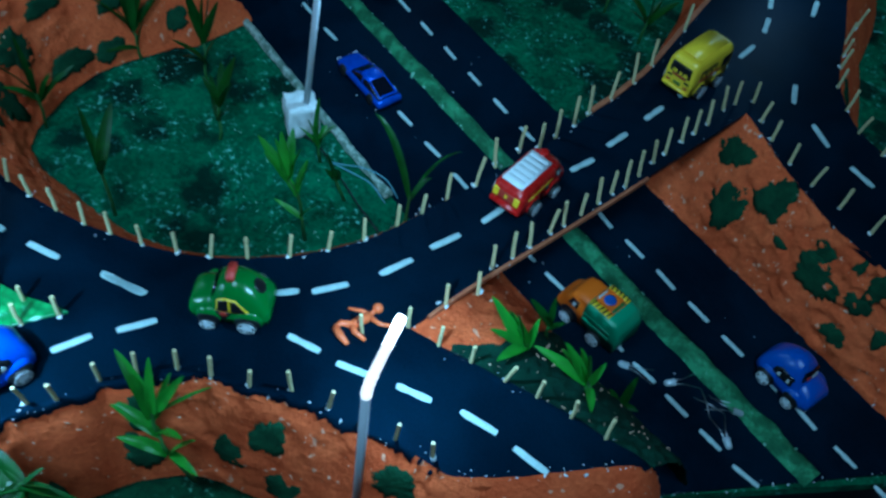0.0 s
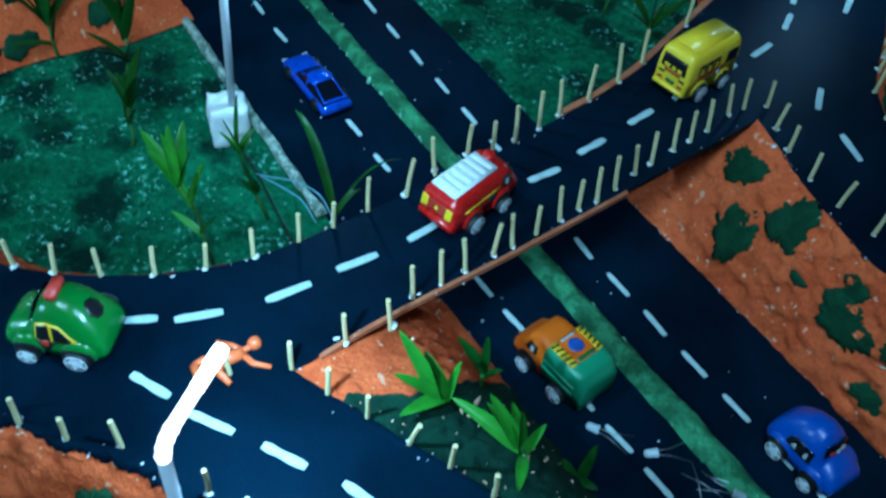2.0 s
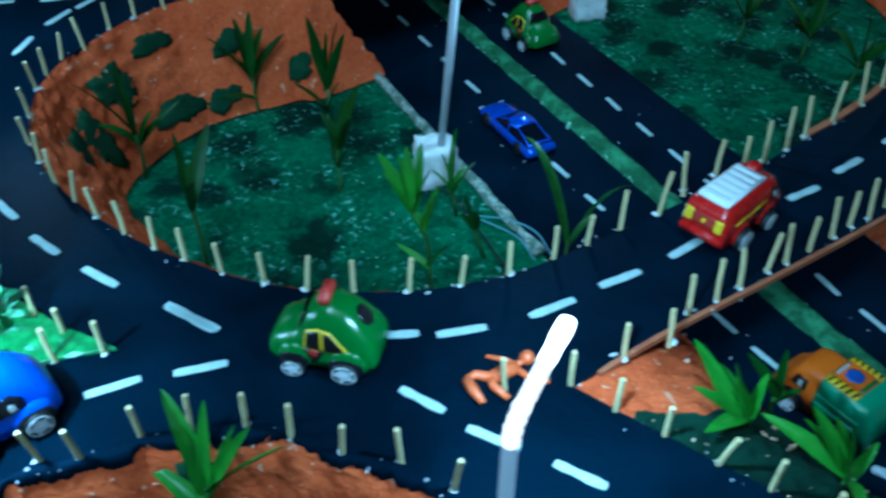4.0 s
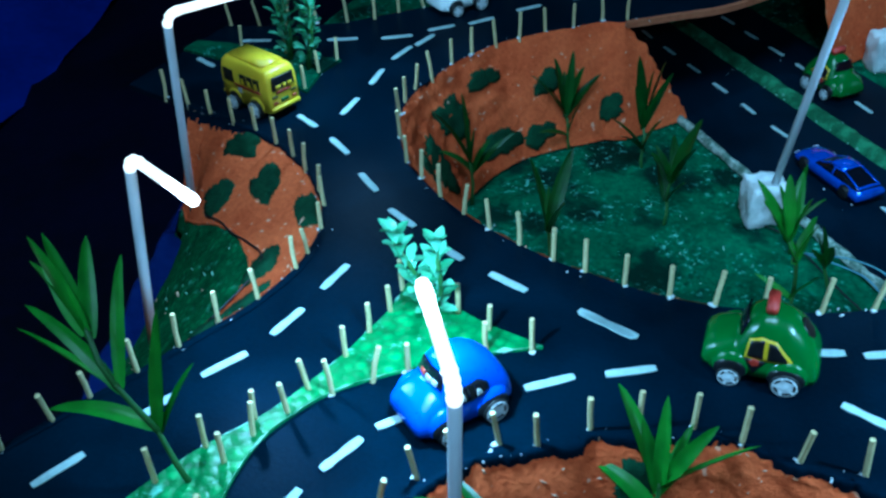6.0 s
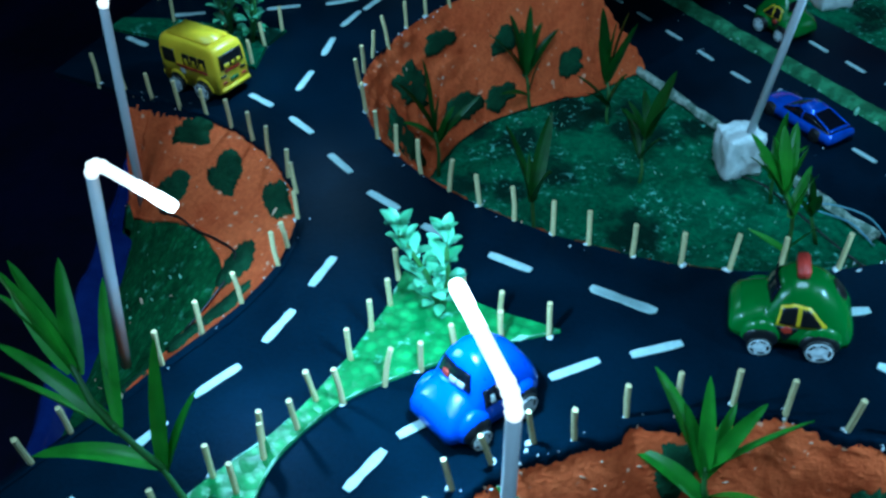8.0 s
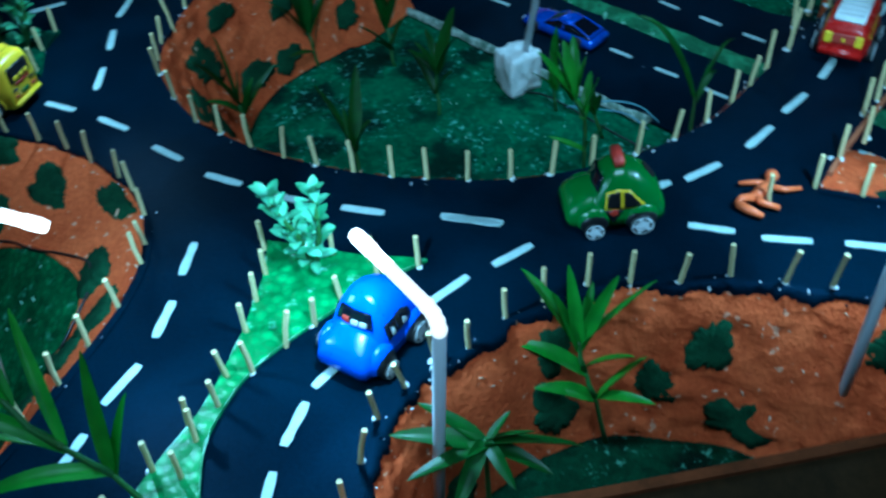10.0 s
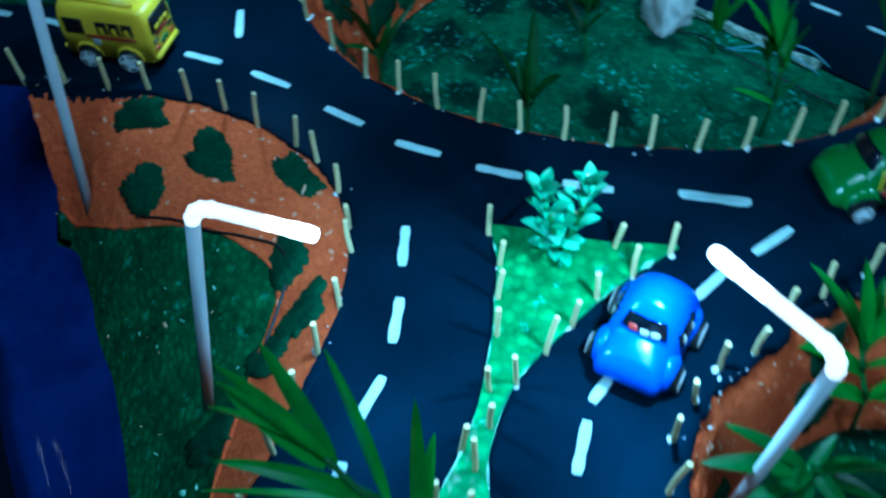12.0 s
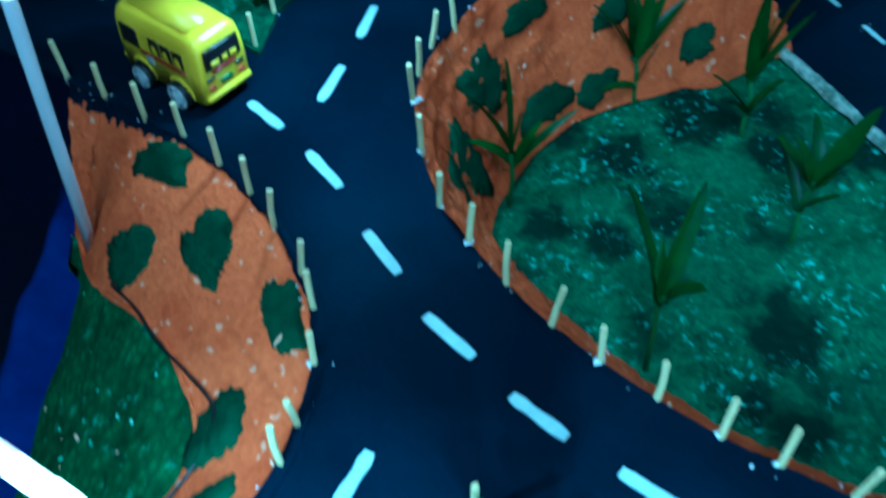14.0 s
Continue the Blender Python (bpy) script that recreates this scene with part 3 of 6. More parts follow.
def ridge(a, b, width, height):
    bm = bmesh.new()
    n = round((b - a).length / 0.004)
    d = (b - a).normalized()
    w = Vector((-d.y, d.x, 0))
    rows = []
    for i in range(n + 1):
        q = a.lerp(b, i / n)
        line = []
        for k in range(7):
            t = -1 + k / 3
            j = noise.noise(Vector((i * 0.21, k * 0.9, 2))) * 0.0013 + noise.noise(Vector((i * 0.83, k * 1.7, 5))) * 0.0008
            line.append(bm.verts.new(q + w * (t * width / 2 + j) + Vector((0, 0, height * (1 - abs(t) ** 3.2) + j * 0.6))))
        rows.append(line)
    for p, q in zip(rows, rows[1:]):
        for k in range(6):
            bm.faces.new((p[k], p[k + 1], q[k + 1], q[k]))
    for line in (rows[0], rows[-1]):
        bm.faces.new(line)
    return bm


tagged(finish("kerb", ridge(hw(0.5945, -0.79), hw(0.5945, -0.548), 0.0072, 0.0040), M_CURB), "rough pale cement kerb between lawn and highway", kind="structure")
tagged(finish("median", ridge(hw(0.6915, -1.20), hw(0.6965, -0.480), 0.0150, 0.006), M_MEDIAN), "raised green painted median strip along the highway", kind="structure")
tagged(finish("median_near", ridge(hw(0.6965, -0.480), hw(0.7040, -0.203), 0.0168, 0.006), M_MEDIAN), "raised green painted median strip near its end", kind="structure")

# lawn wedges lying on the deck
FORK = smooth([(-0.223, 0.611), (-0.221, 0.590), (-0.2225, 0.572), (-0.2245, 0.553), (-0.228, 0.535), (-0.2315, 0.520), (-0.237, 0.505), (-0.246, 0.487), (-0.254, 0.465), (-0.262, 0.430)])
FORK += smooth([(-0.212, 0.430), (-0.220, 0.458), (-0.226, 0.478), (-0.228, 0.498), (-0.2245, 0.514), (-0.217, 0.532), (-0.205, 0.547), (-0.192, 0.560), (-0.178, 0.573), (-0.163, 0.585), (-0.145, 0.597)])
FORK += smooth([(-0.158, 0.5985), (-0.175, 0.600), (-0.192, 0.604), (-0.208, 0.608)])


fork = tagged(finish("lawn_wedge", slab(FORK, -0.001, 0.0022), M_WEDGE, smooth_faces=False), "green sawdust lawn wedge between two lanes", kind="structure")
for side in (FORK[2:44], FORK[54:104]):
    bm = bmesh.new()
    line = [Vector((q.x, q.y, 0.0018)) for q in side]
    tube(bm, line, [0.0001 + 0.0026 * max(0, noise.noise(q * 120) - 0.12) for q in line], 7)
    part("glue_rim", bm, M_GLAZE, fork)
WEDGE = [(-0.396, 0.812), (-0.398, 0.790), (-0.390, 0.760), (-0.425, 0.770), (-0.470, 0.778), (-0.520, 0.782), (-0.520, 0.798), (-0.480, 0.806), (-0.440, 0.806)]
tagged(finish("lawn_wedge_back", slab(WEDGE, -0.001, 0.0022), M_LAWN, smooth_faces=False), "green lawn wedge beside the back lane", kind="structure")

middle = Vector((sum(q[0] for q in board) / len(board), sum(q[1] for q in board) / len(board)))
inset = [Vector(q).lerp(middle, 0.10) for q in board]
tagged(finish("plinth", slab(inset, -0.36, ZB - 0.012), M_BOARD, smooth_faces=False), "dark plinth that carries the board", kind="structure")
# surroundings: table sheet below and dark room round it
tagged(finish("floor", slab([(-3, -3), (3, -3), (3, 4), (-3, 4)], -0.37, -0.36), M_TABLE, smooth_faces=False), "dark blue sheet below the model", kind="structure")
for name, a, b in (("wall_west", (-3, -3), (-3, 4)), ("wall_east", (3, -3), (3, 4)), ("wall_south", (-3, -3), (3, -3)), ("wall_north", (-3, 4), (3, 4))):
    v = (Vector(b) - Vector(a)).normalized() * 0.05
    w = Vector((-v.y, v.x))
    tagged(finish(name, slab([Vector(a) - w, Vector(b) - w, Vector(b) + w, Vector(a) + w], -0.36, 2.2), M_ROOM, smooth_faces=False), "dark room wall", kind="structure")
tagged(finish("ceiling", slab([(-3, -3), (3, -3), (3, 4), (-3, 4)], 2.2, 2.25), M_ROOM, smooth_faces=False), "dark room ceiling", kind="structure")


# ---- added fill light: an unseen ceiling lamp that brightens the whole model ----
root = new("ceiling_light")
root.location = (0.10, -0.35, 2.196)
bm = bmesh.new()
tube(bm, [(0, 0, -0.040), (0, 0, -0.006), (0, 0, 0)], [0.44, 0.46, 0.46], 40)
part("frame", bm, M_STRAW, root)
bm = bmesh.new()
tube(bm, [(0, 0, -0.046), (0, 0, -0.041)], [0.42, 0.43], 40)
part("diffuser", bm, glow("fill_diffuser", FILL, 0.9), root, "glowing round diffuser of the added fill light")
tagged(root, "added round fill light under the dark room's ceiling", "ceiling light")
lamp_light("ceiling_lamp_light", "AREA", Matrix.Translation((0.10, -0.35, 2.14)), 31.0, FILL, 0.84)


# ---- lamps ----
def street_lamp(base, elbow, tip, energy=0.5, droop=2.0):
    """A bent straw with an led in its arm, which throws its light forwards and, the more it droops, down."""
    root = new("street_lamp")
    base, elbow, tip = Vector(base), Vector(elbow), Vector(tip)
    root.location = base
    up, arm = (elbow - base).normalized(), (tip - elbow)
    a = arm.normalized()
    bm = bmesh.new()
    tube(bm, [Vector((0, 0, 0)), (elbow - base) * 0.5, elbow - base - up * 0.008], 0.0025, 12)
    part("post", bm, M_POST, root, "white plastic drinking straw")
    bm = bmesh.new()
    e = elbow - base
    pts = []
    for k in range(9):
        t = k / 8
        pts.append((e - up * 0.008) * (1 - t) ** 2 + e * 2 * t * (1 - t) + (e + a * 0.008) * t * t)
    tube(bm, pts, [0.0025 + (0.0004 if k % 2 else 0) for k in range(9)], 12)
    part("elbow", bm, M_STRAW_LIT, root, "corrugated bend of the straw")
    bm = bmesh.new()
    tube(bm, [e + a * 0.008, e + arm * 0.45, e + arm * 0.55], 0.0025, 12)
    part("arm", bm, M_STRAW_LIT, root, "glowing arm lit by the led inside")
    bm = bmesh.new()
    tube(bm, [e + arm * 0.55, e + arm * 0.76, e + arm * 0.78, e + arm * 0.94, e + arm * 0.985, e + arm], [0.0025, 0.0025, 0.0028, 0.0028, 0.0023, 0.0010], 12)
    part("tip", bm, M_STRAW_TIP, root, "bright end of the straw over the led")
    tagged(root, "white drinking straw street lamp with a lit led arm", "street lamp", "street lamps")
    spot = tip + a * 0.005 - Vector((0, 0, 0.001))
    aim = (Vector((a.x, a.y, 0)).normalized() + Vector((0, 0, -droop))).to_track_quat("-Z", "Y").to_matrix().to_4x4()
    lamp_light("led_light", "SPOT", Matrix.Translation(spot) @ aim, energy, LED, 0.004, 178)
    return root


street_lamp((0.041, 0.548, -0.058), (0.041, 0.554, 0.084), (0.048, 0.589, 0.096), energy=1.04)
street_lamp((-0.140, 0.4958, -0.070), (-0.131, 0.493, 0.081), (-0.162, 0.528, 0.086), energy=1.05, droop=7.0)
street_lamp((-0.342, 0.545, -0.034), (-0.320, 0.549, 0.087), (-0.281, 0.545, 0.075), energy=0.64)
street_lamp((-0.434, 0.671, -0.083), (-0.405, 0.668, 0.092), (-0.350, 0.750, 0.095), energy=0.54, droop=5.0)
street_lamp((-0.093, 0.862, -0.075), (-0.068, 0.830, 0.105), (-0.040, 0.850, 0.110), energy=0.78)
street_lamp((-0.047, 1.126, -0.075), (-0.038, 1.118, 0.108), (-0.078, 1.140, 0.112), energy=0.40)
street_lamp((0.352, 1.150, -0.070), (0.336, 1.165, 0.104), (0.300, 1.158, 0.108), energy=0.44)


# ---- stakes ----
def stick_mesh(height, lean):
    bm = bmesh.new()
    tube(bm, [(0, 0, -0.003), (0, 0, height * 0.5), (lean * height, 0, height)], [0.00125, 0.00118, 0.0012], 7)
    bmesh.ops.recalc_face_normals(bm, faces=bm.faces)
    me = bpy.data.meshes.new("stake")
    bm.to_mesh(me)
    bm.free()
    me.materials.append(M_STICK)
    return me


STICKS = [stick_mesh(h, l) for h, l in ((0.0185, 0.03), (0.0198, -0.02), (0.0205, 0.05), (0.0192, 0.0))]
TALL = [stick_mesh(h, l) for h, l in ((0.0235, 0.02), (0.0245, -0.02), (0.0228, 0.03))]
rng = random.Random(7)


def blob_mesh(size, seed):
    """A flattened lump of dried glue."""
    bm = bmesh.new()
    bmesh.ops.create_icosphere(bm, subdivisions=2, radius=1.0)
    for v in bm.verts:
        f = 1 + 0.5 * noise.noise(v.co * 1.4 + Vector((seed, 0, 0)))
        v.co = Vector((v.co.x * size * f, v.co.y * size * 0.7 * f, v.co.z * size * 0.35 * f))
    me = bpy.data.meshes.new("glue_foot")
    bm.to_mesh(me)
    bm.free()
    for f in me.polygons:
        f.use_smooth = True
    me.materials.append(M_GLUE)
    return me


BLOBS = [blob_mesh(s, i * 3.7) for i, s in enumerate((0.0016, 0.0021, 0.0013, 0.0023))]


def stakes(points, group, meshes=STICKS, spread=0.07):
    for q in points:
        ob = new("stake", meshes[rng.randrange(len(meshes))])
        z = q[2] if len(q) > 2 else 0.0
        ob.matrix_basis = pose(q[0], q[1], z) @ Euler((rng.gauss(0, spread), rng.gauss(0, spread), rng.uniform(0, 6.28))).to_matrix().to_4x4()
        tagged(ob, "short round bamboo stake glued at the road edge", "stake", group)
        if rng.random() < 0.65:
            foot = new("glue_foot", BLOBS[rng.randrange(len(BLOBS))])
            foot.parent = ob
            foot.matrix_basis = Matrix.Translation((rng.gauss(0, 0.0007), rng.gauss(0, 0.0007), 0.0003)) @ Euler((0, 0, rng.uniform(0, 6.28))).to_matrix().to_4x4()


def along(points, gap=None, n=None, shift=0.0):
    """Points at an even gap along a curve, set off sideways by shift."""
    c = smooth(points, 0.001)
    n = n or max(2, round(len(c) * 0.001 / gap) + 1)
    return [(lambda i: c[i] + side_of(c, i) * shift)(round(k * (len(c) - 1) / (n - 1))) for k in range(n)]


def leaning_stakes(points, group):
    """Stakes given by foot, height and how far the top leans in x and y."""
    for x, y, h, dx, dy in points:
        ob = new("stake", TALL[rng.randrange(len(TALL))])
        up = Vector((dx, dy, h))
        ob.matrix_basis = Matrix.Translation((x, y, 0)) @ Vector((0, 0, 1)).rotation_difference(up).to_matrix().to_4x4() @ Matrix.Diagonal((1, 1, up.length / 0.0237, 1)) @ pose(0, 0, 0, 0, 0, rng.uniform(0, 360))
        tagged(ob, "tall round bamboo stake glued at the bridge edge", "stake", group)
        foot = new("glue_foot", BLOBS[rng.randrange(len(BLOBS))])
        foot.parent = ob
        foot.matrix_basis = Matrix.Translation((rng.gauss(0, 0.0007), rng.gauss(0, 0.0007), 0.0003)) @ Euler((0, 0, rng.uniform(0, 6.28))).to_matrix().to_4x4()


stakes([(-0.229, 0.956), (-0.246, 0.948), (-0.262, 0.929), (-0.279, 0.914), (-0.292, 0.896), (-0.304, 0.880), (-0.313, 0.859), (-0.319, 0.839), (-0.321, 0.813), (-0.324, 0.795),
              (-0.321, 0.776), (-0.316, 0.760), (-0.300, 0.734), (-0.282, 0.711), (-0.265, 0.699), (-0.246, 0.687), (-0.226, 0.677), (-0.207, 0.670), (-0.187, 0.664), (-0.166, 0.659),
              (-0.148, 0.657), (-0.127, 0.655), (-0.105, 0.656), (-0.084, 0.658), (-0.063, 0.664), (-0.039, 0.673), (-0.018, 0.685), (0.001, 0.699), (0.018, 0.717), (0.031, 0.732)], "stakes round the lawn island")
stakes([(0.044, 0.749)], "stakes along the bridge", TALL, 0.05)
leaning_stakes([(0.060, 0.766, 0.027, 0.002, 0.002), (0.069, 0.790, 0.024, -0.003, 0), (0.083, 0.809, 0.022, 0, 0), (0.096, 0.814, 0.025, 0, 0.001), (0.106, 0.830, 0.026, -0.001, 0), (0.117, 0.846, 0.027, -0.002, 0),
                (0.126, 0.862, 0.027, -0.002, 0), (0.140, 0.882, 0.027, 0, 0), (0.155, 0.906, 0.028, -0.003, 0.001), (0.167, 0.931, 0.025, -0.002, 0), (0.190, 0.985, 0.025, 0, 0), (0.213, 1.042, 0.025, 0, 0)], "stakes along the bridge")
leaning_stakes([(0.062, 0.666, 0.021, -0.001, 0), (0.079, 0.681, 0.020, -0.001, -0.001), (0.084, 0.701, 0.023, -0.001, 0), (0.095, 0.714, 0.024, -0.002, 0), (0.104, 0.726, 0.024, -0.002, 0), (0.115, 0.741, 0.024, 0.001, 0),
                (0.123, 0.750, 0.024, -0.003, 0), (0.133, 0.763, 0.022, -0.001, 0), (0.143, 0.777, 0.023, -0.003, 0), (0.151, 0.789, 0.021, -0.001, 0), (0.160, 0.798, 0.024, -0.003, 0.001), (0.168, 0.811, 0.023, -0.003, 0),
                (0.177, 0.827, 0.020, -0.003, 0.001), (0.185, 0.839, 0.022, -0.002, 0.002), (0.196, 0.855, 0.022, -0.003, 0.002), (0.205, 0.867, 0.023, -0.003, 0.001), (0.214, 0.880, 0.023, -0.003, 0.001),
                (0.225, 0.900, 0.023, -0.004, 0.001), (0.234, 0.910, 0.022, -0.003, 0)], "stakes along the bridge")
leaning_stakes([(0.248, 0.917, 0.018, -0.001, 0.001), (0.254, 0.897, 0.020, 0.001, 0), (0.262, 0.879, 0.020, 0, 0), (0.275, 0.859, 0.019, 0, 0.001), (0.291, 0.842, 0.021, 0.002, 0), (0.310, 0.826, 0.020, 0.001, 0),
                (0.331, 0.809, 0.020, 0, 0), (0.352, 0.792, 0.020, 0.001, 0), (0.375, 0.774, 0.020, 0, 0)], "stakes beside the highway slope")
stakes([(0.019, 0.6325)], "stakes along the slip road")
stakes(along([(0.044, 0.644), (0.067, 0.635), (0.087, 0.630), (0.109, 0.623), (0.129, 0.618), (0.149, 0.611), (0.168, 0.604)], n=7), "stakes along the slip road")
stakes([(-0.169, 0.470), (-0.166, 0.490), (-0.161, 0.510), (-0.151, 0.525), (-0.139, 0.539), (-0.125, 0.545), (-0.109, 0.562), (-0.092, 0.571), (-0.072, 0.580), (-0.053, 0.581), (-0.031, 0.581), (-0.008, 0.585), (0.015, 0.580), (0.035, 0.578), (0.055, 0.572), (0.077, 0.568)], "stakes at the front slope")
stakes([(-0.224, 0.607), (-0.220, 0.589), (-0.2215, 0.572), (-0.2225, 0.554), (-0.226, 0.530), (-0.2265, 0.515), (-0.237, 0.506), (-0.232, 0.498), (-0.246, 0.485), (-0.234, 0.482), (-0.252, 0.462)], "stakes round the lawn wedge")
stakes([(-0.190, 0.601), (-0.172, 0.597), (-0.149, 0.594), (-0.166, 0.583), (-0.182, 0.571), (-0.193, 0.559), (-0.204, 0.547), (-0.216, 0.533), (-0.222, 0.456)], "stakes round the lawn wedge")
stakes([(-0.480, 0.718), (-0.457, 0.715), (-0.434, 0.711), (-0.411, 0.707), (-0.390, 0.704), (-0.368, 0.696), (-0.349, 0.688), (-0.332, 0.677), (-0.312, 0.662), (-0.301, 0.651), (-0.290, 0.632), (-0.284, 0.611), (-0.282, 0.598),
              (-0.285, 0.570), (-0.292, 0.548), (-0.298, 0.527), (-0.304, 0.506), (-0.312, 0.485), (-0.317, 0.468), (-0.324, 0.447)], "stakes beside the left slope")
stakes([(-0.398, 0.810), (-0.399, 0.788), (-0.394, 0.764), (-0.480, 0.802), (-0.440, 0.805), (-0.430, 0.770)], "stakes round the back wedge")
stakes(along([(-0.520, 0.838), (-0.480, 0.852), (-0.437, 0.871), (-0.416, 0.883), (-0.405, 0.903), (-0.370, 0.940), (-0.320, 0.990), (-0.270, 1.040)], gap=0.024), "stakes along the back lane")
stakes([(0.400, 0.850), (0.372, 0.870), (0.345, 0.891), (0.329, 0.910), (0.321, 0.933), (0.315, 0.958), (0.319, 0.984), (0.322, 1.001), (0.325, 1.020), (0.335, 1.043)], "stakes along the outer lane")


# ---- paper lane markings ----
def dash_mesh(length, width, seed):
    r = random.Random(seed)
    n, pts = 7, []
    for k in range(n):
        t = k / (n - 1)
        w = width / 2 * (0.74 if k in (0, n - 1) else 1) * r.uniform(0.88, 1.08)
        pts.append((length * (t - 0.5), w))
    out = pts + [(x, -w * r.uniform(0.9, 1.1)) for x, w in pts[::-1]]
    bm = slab(out, 0.0, 0.0005)
    bmesh.ops.recalc_face_normals(bm, faces=bm.faces)
    me = bpy.data.meshes.new("lane_marking")
    bm.to_mesh(me)
    bm.free()
    me.materials.append(M_PAPER)
    return me


RING_DASH = [dash_mesh(l, 0.0042, i) for i, l in enumerate((0.0225, 0.0235, 0.0215))]
LONG_DASH = [dash_mesh(0.0300, 0.0042, 11)]
ROAD_DASH = [dash_mesh(l, 0.0034, 20 + i) for i, l in enumerate((0.0195, 0.0205, 0.0185))]


def markings(points, parent, meshes, z=0.0004):
    pts = [Vector((x, y, 0)) for x, y in points]
    for i, q in enumerate(pts):
        d = pts[min(i + 1, len(pts) - 1)] - pts[max(i - 1, 0)]
        ob = new("lane_marking", meshes[rng.randrange(len(meshes))])
        ob.parent = parent
        ob.matrix_basis = pose(q.x, q.y, z, 0, 0, math.degrees(math.atan2(d.y, d.x)) + rng.gauss(0, 3))


markings([(-0.490, 0.772), (-0.451, 0.760), (-0.408, 0.745), (-0.367, 0.728), (-0.330, 0.710), (-0.291, 0.682), (-0.255, 0.659), (-0.218, 0.643), (-0.179, 0.633)], road, RING_DASH)
markings([(-0.1252, 0.6245), (-0.1241, 0.6243)], road, LONG_DASH)
road.children[-1].matrix_basis = pose(-0.0790, 0.6165, 0.0005, 0, 0, 22) @ Matrix.Diagonal((0.5, 0.85, 1, 1))
road.children[-2].matrix_basis = pose(-0.1250, 0.6245, 0.0004, 0, 0, -9)
markings([(-0.035, 0.645), (-0.008, 0.657), (0.026, 0.684), (0.051, 0.713), (0.077, 0.745), (0.103, 0.776), (0.128, 0.808), (0.1495, 0.841), (0.1735, 0.878), (0.197, 0.912), (0.220, 0.945), (0.242, 0.976), (0.258, 1.017), (0.262, 1.052)], road, RING_DASH)
markings([(-0.200, 0.474), (-0.194, 0.507), (-0.182, 0.534), (-0.159, 0.557), (-0.134, 0.579), (-0.105, 0.600)], road, RING_DASH)
markings([(-0.011, 0.6155), (0.022, 0.607), (0.058, 0.602), (0.097, 0.5945), (0.129, 0.580)], road, RING_DASH)
markings([(-0.260, 0.601), (-0.262, 0.563), (-0.271, 0.527), (-0.282, 0.492), (-0.294, 0.450)], road, RING_DASH)
markings([(-0.352, 0.756), (-0.358, 0.800), (-0.361, 0.840), (-0.356, 0.866)], road, RING_DASH)
markings([(-0.478, 0.817), (-0.416, 0.844), (-0.379, 0.863), (-0.355, 0.890), (-0.332, 0.913), (-0.308, 0.949), (-0.275, 0.985), (-0.240, 1.03), (-0.205, 1.08)], road, RING_DASH)
markings([(0.300, 1.056), (0.280, 0.937), (0.299, 0.896), (0.328, 0.862), (0.362, 0.830), (0.40, 0.80)], road, RING_DASH)
for lane, first, gap, count, drift in ((0.653, -0.94, 0.0408, 12, 0.0), (0.6548, -0.448, 0.0312, 8, 0.055), (0.7375, -0.933, 0.0385, 13, -0.010), (0.7298, -0.443, 0.0345, 9, 0.026)):
    markings([tuple(hw(lane + drift * k * gap, first + k * gap).to_2d()) for k in range(count)], highway, ROAD_DASH, ZB + 0.0004)


# ---- moss patches on the slopes ----
def patch_mesh(q, along_dir, down_dir, rx, ry, seed, lift=0.0009):
    r = random.Random(seed)
    up = along_dir.cross(down_dir).normalized()
    if up.z < 0:
        up = -up
    bm = bmesh.new()
    n = 64
    wob = [r.uniform(0, 6.28) for _ in range(4)]
    rim, low = [], []
    mid = bm.verts.new(q + up * (lift + 0.0006))
    inner = []
    for k in range(n):
        a = 2 * math.pi * k / n
        f = 1 + 0.16 * math.sin(2 * a + wob[0]) + 0.13 * math.sin(3 * a + wob[1]) + 0.08 * math.sin(5 * a + wob[2]) + 0.04 * math.sin(9 * a + wob[3]) + 0.10 * r.uniform(-1, 1)
        d = along_dir * (math.cos(a) * rx * f) + down_dir * (math.sin(a) * ry * f)
        inner.append(bm.verts.new(q + d * 0.6 + up * (lift + 0.0004 + 0.0006 * r.random())))
        rim.append(bm.verts.new(q + d + up * lift))
        low.append(bm.verts.new(q + d * 1.01 - up * 0.004))
    for k in range(n):
        j = (k + 1) % n
        bm.faces.new((mid, inner[k], inner[j]))
        bm.faces.new((inner[k], rim[k], rim[j], inner[j]))
        bm.faces.new((rim[k], low[k], low[j], rim[j]))
    return bm


def patches(top, low, spots, group, bulge):
    for i, (x, y, rx, ry) in enumerate(spots):
        q, a, d = bank_at(top, low, x, y, bulge)
        d = (d - a * a.dot(d)).normalized()
        ob = finish("moss_patch", patch_mesh(q, a, d, rx, ry, i * 7 + len(spots)), M_FELT)
        tagged(ob, "dark green felt moss patch glued on red earth", "moss patch", group)


